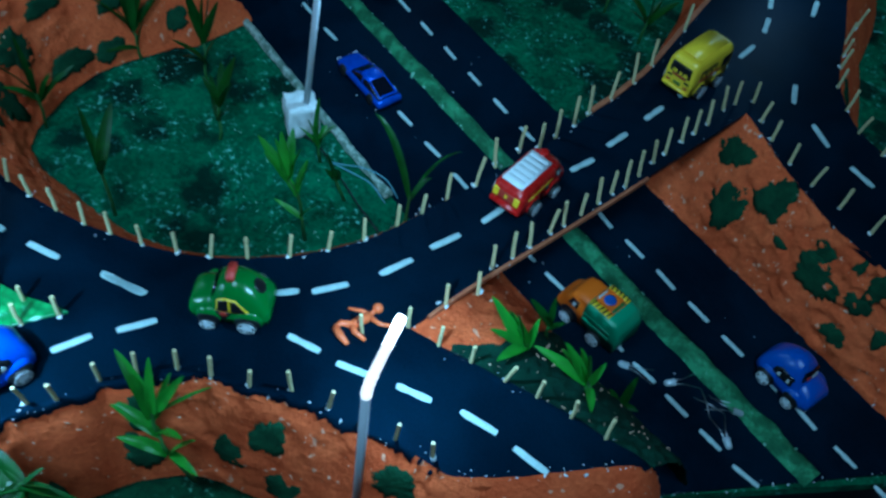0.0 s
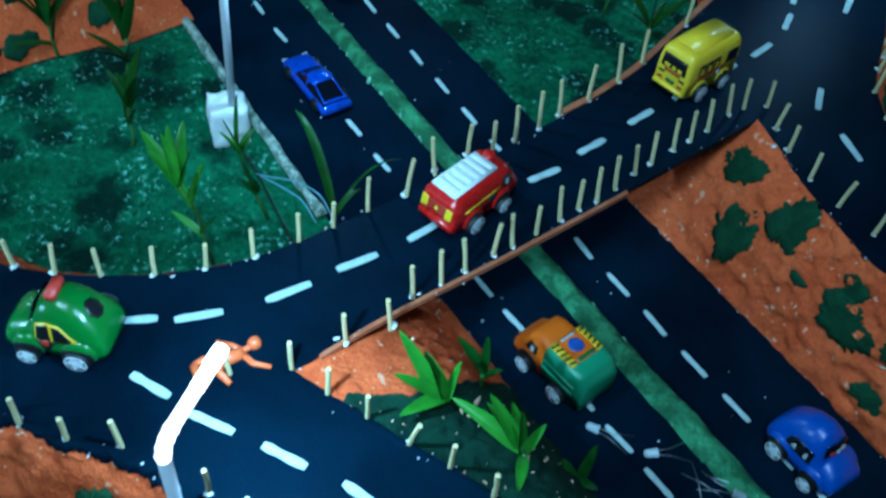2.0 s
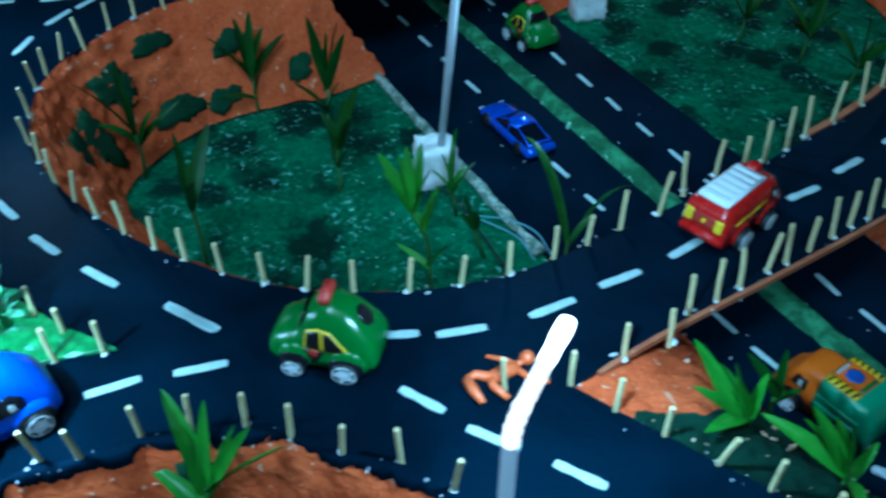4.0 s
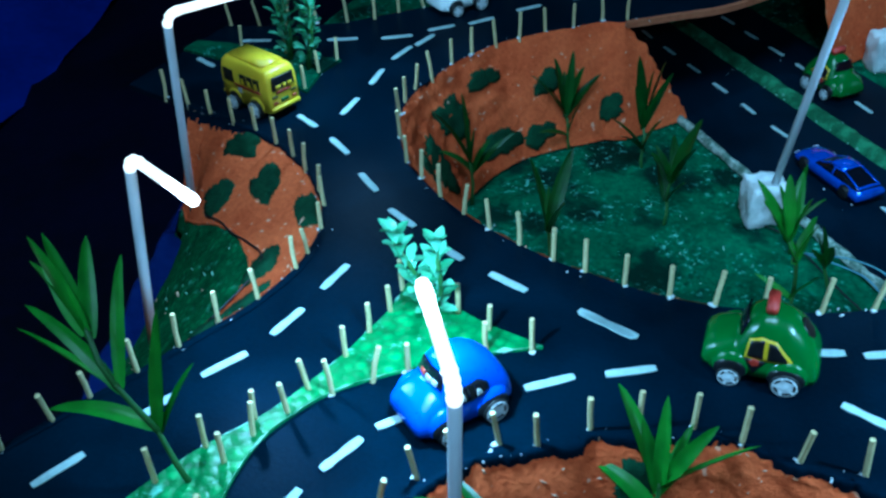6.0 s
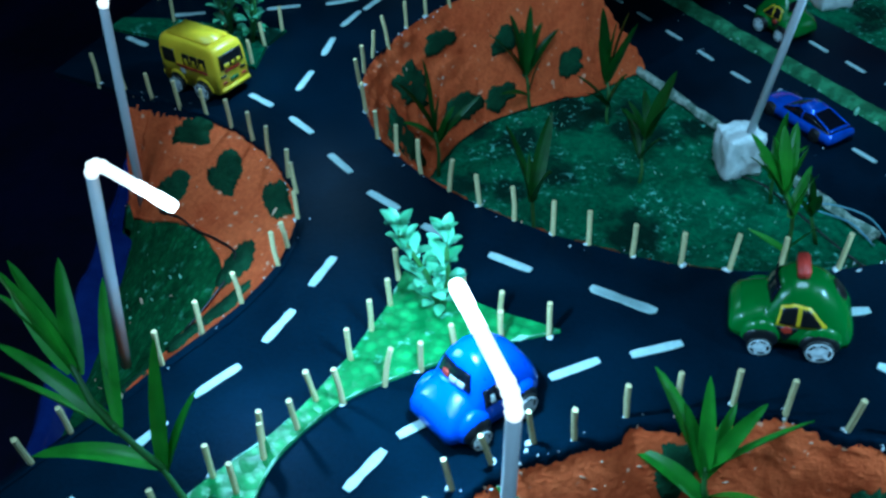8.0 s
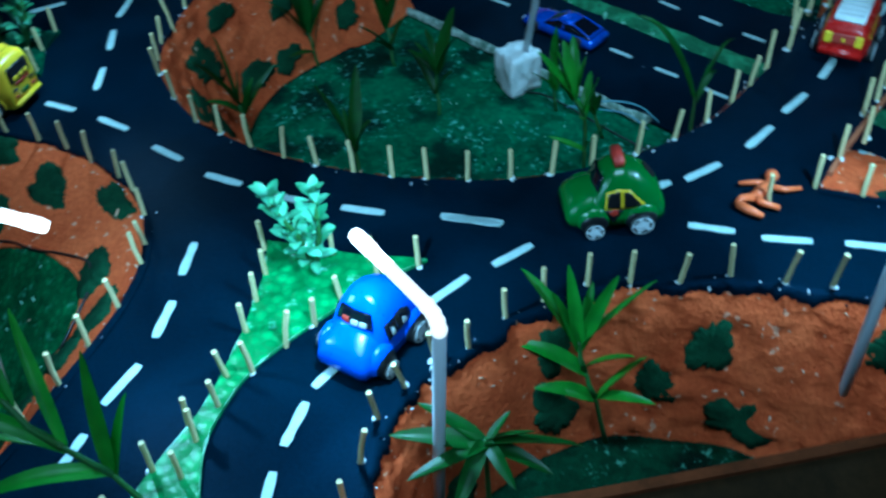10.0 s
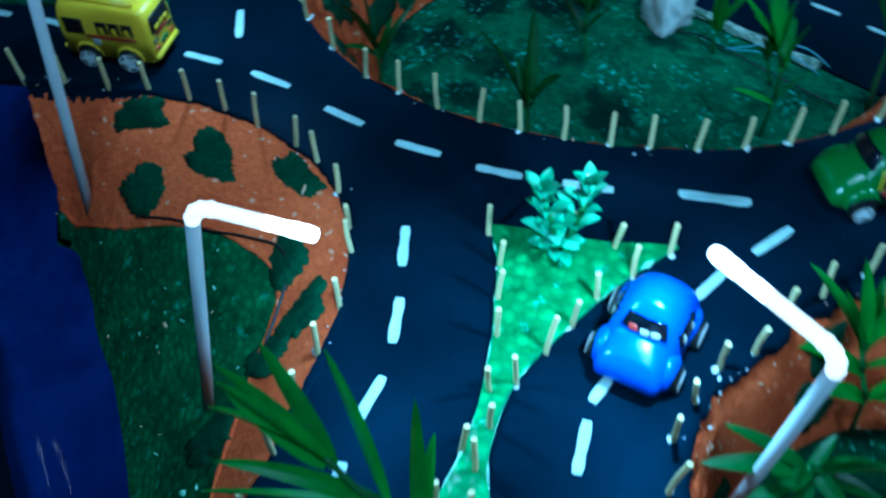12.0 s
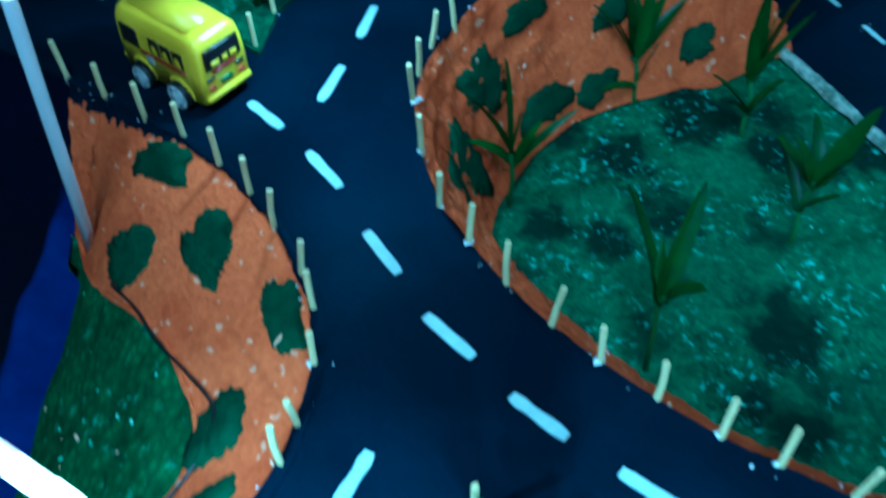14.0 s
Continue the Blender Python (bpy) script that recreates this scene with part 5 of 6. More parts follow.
def fire_engine():
    root = new("toy_fire_engine")
    part("body", loft(TRUCK), M_RED, root)
    for x in (-0.0110, 0.0112):
        for s in (-1, 1):
            part("wheel_arch", bulge_mesh(x, s * 0.0110, 0.0060, 0.0086, 0.0034, 0.0082), M_RED, root)
            part("wheel_well", bulge_mesh(x, s * 0.0120, 0.0055, 0.0070, 0.0030, 0.0068), M_BLACK, root)
    wheels(root, [(-0.0110, 0.0060), (0.0112, 0.0052)], 0.0142)
    bm = bmesh.new()
    box(bm, (0.0330, 0.0165, 0.0026), pose(-0.0060, 0, 0.0262))
    bmesh.ops.bevel(bm, geom=bm.edges[:], offset=0.0005, segments=2, affect="EDGES")
    deck = part("ladder", bm, M_WHITE, root, "white plastic ladder deck with ribs")
    for k in range(6):
        bm = bmesh.new()
        box(bm, (0.0034, 0.0140, 0.0005), pose(-0.0185 + k * 0.0050, 0, 0.0277))
        bmesh.ops.bevel(bm, geom=bm.edges[:], offset=0.0003, segments=1, affect="EDGES")
        part("rung", bm, M_WHITE, deck)
    bm = bmesh.new()
    tube(bm, [(0.0135, 0.0010, 0.0250), (0.0135, 0.0010, 0.0282), (0.0135, 0.0010, 0.0290)], [0.0036, 0.0034, 0.0024], 16)
    part("beacon", bm, M_RED, root, "round red roof beacon")
    lay = on_end(-0.0258, 0.0, -1)
    part("rear_panel", decal(rect(-0.0100, 0.0140, 0.0100, 0.0195), lambda y, z, lift: (-0.0268 + 0.25 * (z - 0.014) - lift, y, z)), M_PRINT_RED, root, "red rear panel print")
    for y in (-0.0082, 0.0082):
        part("rear_light", decal(rect(y - 0.0020, 0.0138, y + 0.0020, 0.0197), lambda u, v, lift: (-0.0270 + 0.25 * (v - 0.014) - lift, u, v), 0.0006), M_PRINT_YELLOW, root, "yellow rear light")
    part("rear_star", decal(rect(-0.0009, 0.0155, 0.0009, 0.0175), lambda u, v, lift: (-0.0270 + 0.25 * (v - 0.014) - lift, u, v), 0.0006), M_PRINT_YELLOW, root)
    bm = bmesh.new()
    box(bm, (0.0030, 0.0238, 0.0045), pose(-0.0264, 0, 0.0082))
    bmesh.ops.bevel(bm, geom=bm.edges[:], offset=0.0009, segments=2, affect="EDGES")
    part("bumper", bm, M_RED, root)
    for s in (-1, 1):
        lay = on_side(TRUCK, s)
        part("stripe", decal([(-0.0180, 0.0150), (0.0085, 0.0165), (0.0085, 0.0175), (-0.0180, 0.0158)], lay), M_PRINT_YELLOW, root, "thin yellow side stripe")
        part("badge", decal([(0.0030 + 0.0026 * math.cos(a), 0.0130 + 0.0026 * math.sin(a)) for a in [k * 0.785 for k in range(8)]], lay, 0.0005), M_BLACK, root)
        part("side_window", decal([(0.0110, 0.0160), (0.0185, 0.0160), (0.0165, 0.0215), (0.0110, 0.0215)], lay, 0.0005), M_BLACK, root)
        part("driver_print", decal(rect(0.0130, 0.0165, 0.0152, 0.0195), lay, 0.0008), M_PRINT_GREY, root)
    part("windscreen", decal([(-0.0092, 0.0170), (0.0092, 0.0170), (0.0084, 0.0225), (-0.0084, 0.0225)], lambda y, z, lift: (0.0219 - (z - 0.0165) * 0.36 + lift, y, z), 0.0008), M_BLACK, root)
    return tagged(root, "red plastic toy fire engine with a white ladder deck", "toy fire engine", "toy cars")


CAB = [(-0.0010, 0.0118, 0.0050, 0.0262, 5.0), (0.0010, 0.0124, 0.0044, 0.0275, 5.0), (0.0100, 0.0124, 0.0044, 0.0275, 5.0), (0.0150, 0.0122, 0.0044, 0.0258, 4.5), (0.0185, 0.0120, 0.0044, 0.0190, 4.0), (0.0235, 0.0112, 0.0048, 0.0140, 4.0),
       (0.0250, 0.0095, 0.0054, 0.0105, 3.5)]
HOPPER = [(-0.0270, 0.0120, 0.0060, 0.0205, 6.0), (-0.0262, 0.0128, 0.0052, 0.0235, 6.5), (-0.0215, 0.0136, 0.0070, 0.0290, 7.0), (-0.0120, 0.0138, 0.0090, 0.0300, 7.0), (0.0010, 0.0136, 0.0100, 0.0298, 7.0), (0.0020, 0.0128, 0.0110, 0.0285, 6.0)]


def dump_truck():
    root = new("toy_truck")
    part("cab", loft(CAB), M_ORANGE, root, "orange plastic cab")
    hop = part("hopper", loft(HOPPER), M_TEAL, root, "sea green plastic hopper")
    bm = bmesh.new()
    box(bm, (0.044, 0.0225, 0.0060), pose(-0.002, 0, 0.0072))
    bmesh.ops.bevel(bm, geom=bm.edges[:], offset=0.0010, segments=2, affect="EDGES")
    part("chassis", bm, M_ORANGE, root)
    for s in (-1, 1):
        for z in (0.0150, 0.0200):
            bm = bmesh.new()
            box(bm, (0.0220, 0.0008, 0.0024), pose(-0.0100, s * 0.0139, z))
            bmesh.ops.bevel(bm, geom=bm.edges[:], offset=0.0003, segments=1, affect="EDGES")
            part("rib", bm, M_TEAL, hop)
        lay = on_side(CAB, s)
        part("side_window", decal([(0.0070, 0.0160), (0.0150, 0.0160), (0.0130, 0.0220), (0.0070, 0.0220)], lay), M_BLACK, root)
        part("driver_print", decal(rect(0.0090, 0.0165, 0.0112, 0.0200), lay, 0.0007), M_PRINT_GREY, root)
    for x in (-0.0120, 0.0115):
        for s in (-1, 1):
            part("wheel_well", bulge_mesh(x, s * 0.0118, 0.0055, 0.0074, 0.0026, 0.0068), M_BLACK, root)
    wheels(root, [(-0.0120, 0.0058), (0.0115, 0.0052)], 0.0142)
    lay = on_top(HOPPER)
    part("sticker", decal(rect(-0.0150, -0.0112, 0.0012, 0.0112), lay), M_ORANGE, hop, "orange and yellow striped sticker")
    for s in (-1, 1):
        part("stripe_band", decal(rect(-0.0150, min(s * 0.0072, s * 0.0112), 0.0012, max(s * 0.0072, s * 0.0112)), lay, 0.0006), M_PRINT_YELLOW, hop)
        for k in range(5):
            x = -0.0143 + k * 0.0031
            a, b = s * 0.0073, s * 0.0111
            part("stripe", decal([(x, a), (x + 0.0011, a), (x + 0.0020, b), (x + 0.0009, b)], lay, 0.0009), M_BLACK, hop)
    part("emblem", decal([(-0.0064 + 0.0044 * math.cos(a), 0.0044 * math.sin(a)) for a in [k * 0.785 for k in range(8)]], lay, 0.0008), M_PRINT_BLUE, hop)
    part("emblem_edge", decal(rect(-0.0146, -0.0062, -0.0126, 0.0062), lay, 0.0007), M_PRINT_GREEN, hop)
    part("emblem_bar", decal(rect(-0.0010, -0.0045, 0.0003, 0.0045), lay, 0.0007), M_PRINT_GREY, hop)
    return tagged(root, "toy truck with orange cab and green hopper", "toy truck", "toy cars")


SEDAN = [(-0.0300, 0.0092, 0.0042, 0.0080, 3.5), (-0.0285, 0.0108, 0.0034, 0.0096, 4.0), (-0.0180, 0.0112, 0.0030, 0.0102, 4.0), (0.0050, 0.0112, 0.0030, 0.0100, 4.0), (0.0200, 0.0110, 0.0030, 0.0092, 4.0), (0.0285, 0.0102, 0.0034, 0.0078, 3.5), (0.0300, 0.0088, 0.0042, 0.0066, 3.0)]
CABIN = [(-0.0272, 0.0090, 0.0085, 0.0101, 3.0), (-0.0120, 0.0094, 0.0085, 0.0150, 3.2), (-0.0050, 0.0094, 0.0085, 0.0157, 3.4), (0.0020, 0.0093, 0.0085, 0.0150, 3.2), (0.0115, 0.0090, 0.0085, 0.0095, 3.0)]


def sedan(paint, label):
    root = new("toy_sedan")
    part("body", loft(SEDAN), paint, root)
    part("glasshouse", loft(CABIN, 26, 4), M_GLASS, root, "dark tinted glasshouse")
    lay = on_top(CABIN)
    part("roof", decal(rect(-0.0110, -0.0066, 0.0010, 0.0066), lay, 0.0005), paint, root)
    part("roof_bar", decal(rect(-0.0265, -0.0080, -0.0252, 0.0080), lay, 0.0005), paint, root)
    for s in (-1, 1):
        for x0, x1, z0, z1 in ((0.0108, 0.0012, 0.0097, 0.0143), (-0.0262, -0.0118, 0.0099, 0.0143), (-0.0050, -0.0050, 0.0097, 0.0150)):
            pts = [(x0 + (x1 - x0) * t, s * (side_y(CABIN, x0 + (x1 - x0) * t, z0 + (z1 - z0) * t) + 0.0001), z0 + (z1 - z0) * t) for t in (0, 0.35, 0.7, 1)]
            bm = bmesh.new()
            tube(bm, pts, 0.0006, 6)
            part("pillar", bm, paint, root)
        bm = bmesh.new()
        tube(bm, [(x, s * (side_y(CABIN, x, 0.0143) + 0.0001), 0.0143) for x in (-0.0122, -0.006, 0.0012)], 0.0006, 6)
        part("roof_rail", bm, paint, root)
        part("headlight", decal(rect(s * 0.0072 - 0.0018, 0.0056, s * 0.0072 + 0.0018, 0.0068), on_end(0.0300, 0, 1)), M_WHITE, root)
        for x in (-0.0178, 0.0188):
            part("wheel_well", bulge_mesh(x, s * 0.0102, 0.0046, 0.0052, 0.0014, 0.0046), M_BLACK, root)
    wheels(root, [(-0.0178, 0.0042), (0.0188, 0.0042)], 0.0100, 0.0030, M_TYRE)
    return tagged(root, label, "toy car", "toy cars")


def set_down(ob, x, y, z, heading, tilt=0.0, ride=0.0):
    for child in ob.children:
        if not child.name.startswith("wheel") or child.name.startswith(("wheel_arch", "wheel_well")):
            child.location.z += ride
    ob.matrix_basis = pose(x, y, z, 0, tilt, heading)
    return ob


police = set_down(beetle(M_GREEN, "glossy green toy beetle with a red siren and yellow windows", True, True), -0.0575, 0.6285, 0.0, 187.5, 0.0, 0.0016)
copy_thing(police, pose(-0.084, 1.064, ZB, 0, 0, -40))
set_down(beetle(M_BLUE, "glossy blue toy beetle standing on the road"), -0.1660, 0.5490, 0.0, -120, 0.0, 0.0016)
set_down(beetle(M_DEEP_BLUE, "deep blue toy beetle on the sunken highway"), 0.3062, 0.7290, ZB, -42, 0.0, 0.0016)
set_down(beetle(M_WHITE, "white toy beetle on the back lane"), -0.362, 0.932, 0.0, -120, 0.0, 0.0016)
bus = set_down(toy_bus("yellow toy bus with black windows on the road"), -0.4085, 0.7362, 0.0, 166.6, 0.0, 0.0016)
copy_thing(bus, pose(0.1990, 0.9240, 0.0, 0, 0, 56))
set_down(fire_engine(), 0.0938, 0.7700, 0.0, 62.5, 0.0, 0.0016)
set_down(dump_truck(), 0.1632, 0.7410, ZB, 145).scale = (1.09, 1.09, 1.09)
set_down(sedan(M_SEDAN, "shiny metallic blue toy sedan with dark windows"), -0.0570, 0.9260, ZB, 139).scale = (1.14, 1.14, 1.14)

# ---- toy figure lying on the road ----
bm = bmesh.new()
for pts, r in (([(0.021, 0.643), (0.0165, 0.6385), (0.013, 0.634)], (0.0030, 0.0034, 0.0030)), ([(0.0205, 0.644), (0.0232, 0.648)], (0.0014, 0.0016)), ([(0.021, 0.642), (0.028, 0.639), (0.036, 0.640)], (0.0018, 0.0015, 0.0011)),
               ([(0.019, 0.644), (0.015, 0.645), (0.007, 0.6445)], (0.0016, 0.0014, 0.0010)), ([(0.013, 0.634), (0.006, 0.6335), (0.0035, 0.6295)], (0.0024, 0.0020, 0.0018)), ([(0.0035, 0.6295), (0.008, 0.625), (0.0135, 0.6205)], (0.0022, 0.0024, 0.0014)),
               ([(0.0135, 0.633), (0.015, 0.630), (0.0225, 0.626)], (0.0024, 0.0019, 0.0014))):
    tube(bm, [(x, y, 0.0032) for x, y in pts], r, 10)
bmesh.ops.create_uvsphere(bm, u_segments=14, v_segments=10, radius=0.0034, matrix=Matrix.Translation((0.0238, 0.6492, 0.0036)))
tagged(finish("toy_figure", bm, M_FIGURE), "small plain orange plastic figurine lying on the road", "figurine")


# ---- plants ----
def blade_mesh(start, tip, width, arch, twist):
    """A lance leaf from start to tip that rises first and then leans out; widest at a third."""
    start, tip = Vector(start), Vector(tip)
    d = tip - start
    ctrl = start + d * 0.45 + Vector((0, 0, arch * d.length))
    side = d.cross(Vector((0, 0, 1)))
    if side.length < 1e-5:
        side = Vector((1, 0, 0))
    side = (Matrix.Rotation(twist, 3, d.normalized()) @ side.normalized())
    bm = bmesh.new()
    rows = []
    n = 11
    for k in range(n):
        t = k / (n - 1)
        q = start * (1 - t) ** 2 + ctrl * 2 * t * (1 - t) + tip * t * t
        tan = ((ctrl - start) * (1 - t) + (tip - ctrl) * t).normalized()
        up = side.cross(tan).normalized()
        w = width / 2 * (0.16 + 0.84 * math.sin(math.pi * min(1, 0.12 + 0.88 * t ** 0.8)) ** 0.85) * (1 if k < n - 1 else 0.15)
        rows.append([bm.verts.new(q + side * (s * w) + up * (abs(s) * w * 0.3)) for s in (-1, -0.5, 0, 0.5, 1)])
    for p, q in zip(rows, rows[1:]):
        for k in range(4):
            bm.faces.new((p[k], p[k + 1], q[k + 1], q[k]))
    bmesh.ops.recalc_face_normals(bm, faces=bm.faces)
    lower = {v: bm.verts.new(v.co - v.normal * 0.0003) for v in bm.verts[:]}
    for f in bm.faces[:]:
        bm.faces.new([lower[v] for v in reversed(f.verts)])
    return bm


def plant(name, base, whorls, width, label, seed=1, extra=0, fan=(0, 0), arch=(0.05, 0.24), material=M_LEAF):
    """whorls: (node, leaf tips), all offsets from the base; extra small leaves sprout from the last node; fan leans tips out of their plane."""
    r = random.Random(seed)
    root = new(name)
    root.location = base
    last = Vector((0, 0, -0.004))
    for node, tips, *broad in whorls:
        node = Vector(node)
        bm = bmesh.new()
        tube(bm, [last, last.lerp(node, 0.5) + Vector((r.uniform(-1, 1), r.uniform(-1, 1), 0)) * 0.0012, node, node + (node - last).normalized() * 0.002], [0.0014, 0.0012, 0.0010, 0.0006], 7)
        part("stem", bm, M_STEM, root)
        last = node
        size = sum((Vector(q) - node).length for q in tips) / len(tips)
        tips = [Vector(q) + Vector((fan[0], fan[1], 0)) * r.uniform(-1, 1) for q in tips]
        for k in range(extra):
            a = r.uniform(0, 6.28)
            tips.append(node + Vector((math.cos(a), math.sin(a), r.uniform(0.2, 1.1))) * size * r.uniform(0.35, 0.6))
        for q in tips:
            start = node + Vector((r.uniform(-1, 1), r.uniform(-1, 1), r.uniform(-3, 1))) * 0.0011
            part("leaf", blade_mesh(start, q, (broad[0] if broad else 1.0) * width * r.uniform(0.8, 1.15) * min(1.15, 0.55 + 0.5 * (q - node).length / size), r.uniform(*arch), r.uniform(-0.7, 0.7)), material, root)
    return tagged(root, label, "plant", "plastic plants")


LANCE = "plastic plant with long green lance leaves"
plant("lance_plant", (-0.2845, 0.7950, ZB), [((-0.001, 0.003, 0.032), [(-0.013, -0.022, 0.084), (-0.006, 0.009, 0.082), (0.002, 0.001, 0.060)]), ((0.000, 0.004, 0.024), [(0.022, 0.023, 0.050), (0.010, 0.012, 0.048), (-0.018, -0.010, 0.044)], 0.8)], 0.0056, LANCE + " on the lawn slope", 2, 0, (0.002, 0.002))
plant("lance_plant", (-0.2485, 0.8930, ZB), [((-0.002, 0.001, 0.014), [(-0.013, -0.028, 0.026), (0.006, 0.004, 0.040)], 0.7), ((-0.005, 0.004, 0.026), [(-0.021, 0.017, 0.065), (-0.005, 0.012, 0.075), (0.011, 0.030, 0.051), (-0.027, -0.007, 0.061), (-0.013, 0.014, 0.056), (0.003, 0.016, 0.062), (-0.018, 0.004, 0.048)])], 0.0060, LANCE + " on red earth", 3, 0, (0.002, 0.002))
plant("lance_plant", (-0.1890, 0.8900, ZB), [((-0.002, 0.004, 0.012), [(-0.022, -0.006, 0.038), (0.012, 0.003, 0.040), (-0.012, -0.012, 0.030)]), ((-0.005, 0.012, 0.026), [(-0.007, 0.002, 0.088), (0.006, 0.014, 0.080), (0.013, 0.008, 0.075), (-0.011, 0.004, 0.062), (0.000, 0.014, 0.072), (0.008, 0.012, 0.058)])], 0.0070, LANCE + " at the lawn's back", 4, 0, (0.002, 0.003))
plant("lance_plant", (-0.1960, 0.7300, ZB), [((-0.002, 0.001, 0.044), [(-0.028, 0.030, 0.072), (-0.009, 0.014, 0.066), (-0.014, 0.024, 0.052)], 0.85), ((-0.001, 0.001, 0.046), [(0.002, 0.029, 0.087), (0.014, -0.012, 0.076), (-0.004, 0.020, 0.062)], 1.25)], 0.0056, LANCE + " at the lawn's front", 5, 0, (0.001, 0.001), (0.10, 0.26))
plant("lance_plant", (-0.1525, 0.8260, ZB), [((-0.001, 0.006, 0.014), [(-0.020, 0.038, 0.030), (0.012, 0.000, 0.036)], 0.8), ((0.000, 0.007, 0.031), [(0.013, 0.014, 0.076), (0.015, 0.004, 0.060)], 1.35), ((0.000, 0.007, 0.031), [(-0.008, 0.038, 0.047), (-0.022, 0.030, 0.034), (-0.014, 0.012, 0.052)], 0.9)], 0.0072, LANCE + " on the lawn", 6, 0, (0.001, 0.001))
plant("lance_plant", (-0.0560, 0.7500, ZB), [((-0.001, -0.003, 0.030), [(-0.024, 0.002, 0.034), (0.012, -0.004, 0.050)], 0.7), ((-0.003, -0.006, 0.056), [(0.004, -0.006, 0.083), (-0.018, -0.004, 0.078), (0.000, 0.006, 0.078)], 0.9), ((-0.010, -0.005, 0.068), [(-0.031, 0.003, 0.096), (-0.021, 0.003, 0.095), (-0.011, 0.012, 0.100), (-0.016, 0.007, 0.101), (-0.026, -0.004, 0.088), (-0.003, 0.005, 0.090)])], 0.0066, "tall plastic plant with green lance leaves coloured as lit", 7, 0, (0.001, 0.002), material=M_LEAF_LIT)
plant("lance_plant", (-0.0690, 0.8280, ZB), [((-0.002, -0.001, 0.019), [(-0.009, -0.004, 0.054), (0.000, 0.000, 0.064), (0.010, 0.004, 0.047), (0.004, 0.002, 0.034), (-0.014, -0.006, 0.029)])], 0.0068, LANCE + " beside the white foam block", 8, 1, (-0.004, 0.009), material=M_LEAF_LIT)
plant("lance_plant", (-0.0390, 0.7960, ZB), [((-0.008, 0.000, 0.020), [(-0.013, 0.000, 0.050), (-0.016, 0.000, 0.038), (-0.005, 0.000, 0.038)])], 0.0066, "small " + LANCE, 9, 1, (0.000, 0.006))
plant("grass_blades", (0.0130, 0.7700, ZB), [((0.001, 0.008, 0.040), [(-0.036, 0.042, 0.082), (0.030, 0.044, 0.062), (0.014, 0.018, 0.056)])], 0.0050, "tall arching green plastic grass blades", 12, 0, (0, 0), (0.42, 0.52))
plant("lance_plant", (0.1165, 0.6540, -0.018), [((-0.002, -0.001, 0.014), [(-0.029, 0.010, 0.041), (-0.013, -0.002, 0.046)], 1.25), ((-0.001, -0.001, 0.015), [(-0.016, 0.012, 0.030), (-0.026, -0.007, 0.032), (-0.018, -0.023, 0.026), (-0.010, 0.002, 0.034), (0.001, 0.006, 0.036)])], 0.0060, "green plastic lance leaves coloured as lit on the wedge", 13, 0, (0.001, 0.001), (0.03, 0.10), material=M_LEAF_LIT)
plant("lance_plant", (0.1560, 0.6360, -0.018), [((-0.002, 0.002, 0.016), [(-0.038, 0.010, 0.028), (-0.023, 0.010, 0.030), (-0.021, 0.011, 0.040), (-0.006, 0.008, 0.038), (-0.012, 0.012, 0.034)], 1.1), ((-0.001, 0.000, 0.017), [(0.001, -0.022, 0.028), (0.004, 0.008, 0.030)], 0.9)], 0.0060, "green plastic lance leaves above the highway", 14, 0, (0.001, 0.002), (0.04, 0.14), material=M_LEAF_LIT)
plant("lance_plant", (0.1280, 0.6790, -0.024), [((-0.001, 0.001, 0.008), [(-0.002, 0.005, 0.034), (-0.016, 0.006, 0.026), (-0.008, -0.004, 0.024), (0.008, -0.002, 0.020)])], 0.0044, "small plastic plant with narrow shade-coloured leaves behind the wedge", 18, 0, (0.001, 0.001))
plant("lance_plant", (0.1840, 0.6580, -0.062), [((0.000, 0.001, 0.010), [(0.004, 0.008, 0.036), (-0.010, 0.002, 0.024), (0.010, -0.006, 0.020)])], 0.0056, "small plastic plant with shade-coloured lance leaves at the highway's edge", 19, 0, (0.001, 0.001))
plant("lance_plant", (-0.2390, 0.4685, 0.001), [((-0.011, 0.001, 0.025), [(-0.057, -0.011, 0.026), (-0.011, 0.018, 0.074), (-0.005, 0.021, 0.044)]), ((-0.019, -0.003, 0.048), [(-0.036, 0.029, 0.083), (-0.071, -0.001, 0.056), (-0.066, 0.003, 0.067)]),
                                                ((-0.034, 0.003, 0.065), [(-0.062, 0.018, 0.092), (-0.059, 0.010, 0.096), (-0.053, 0.029, 0.086), (-0.065, 0.011, 0.083), (-0.060, 0.013, 0.089)], 1.2)], 0.0054, "large plastic plant with long drooping lance leaves coloured as lit", 15, 0, (-0.001, 0.001), material=M_LEAF_MORE_LIT)
plant("lance_plant", (-0.0600, 0.5520, -0.082), [((-0.009, -0.005, 0.044), [(0.011, -0.005, 0.074), (-0.037, -0.007, 0.054), (0.015, -0.017, 0.056)]), ((-0.014, -0.001, 0.058), [(-0.047, 0.007, 0.071), (0.005, -0.007, 0.078)]), ((-0.017, 0.002, 0.072), [(-0.042, 0.021, 0.102), (-0.022, 0.023, 0.105), (-0.001, 0.014, 0.102), (0.015, 0.012, 0.101), (-0.029, 0.016, 0.096), (-0.011, 0.017, 0.094)])], 0.0066, "plastic plant with lance leaves coloured as lit on red earth", 16, 0, (0.000, 0.004), material=M_LEAF_LIT)
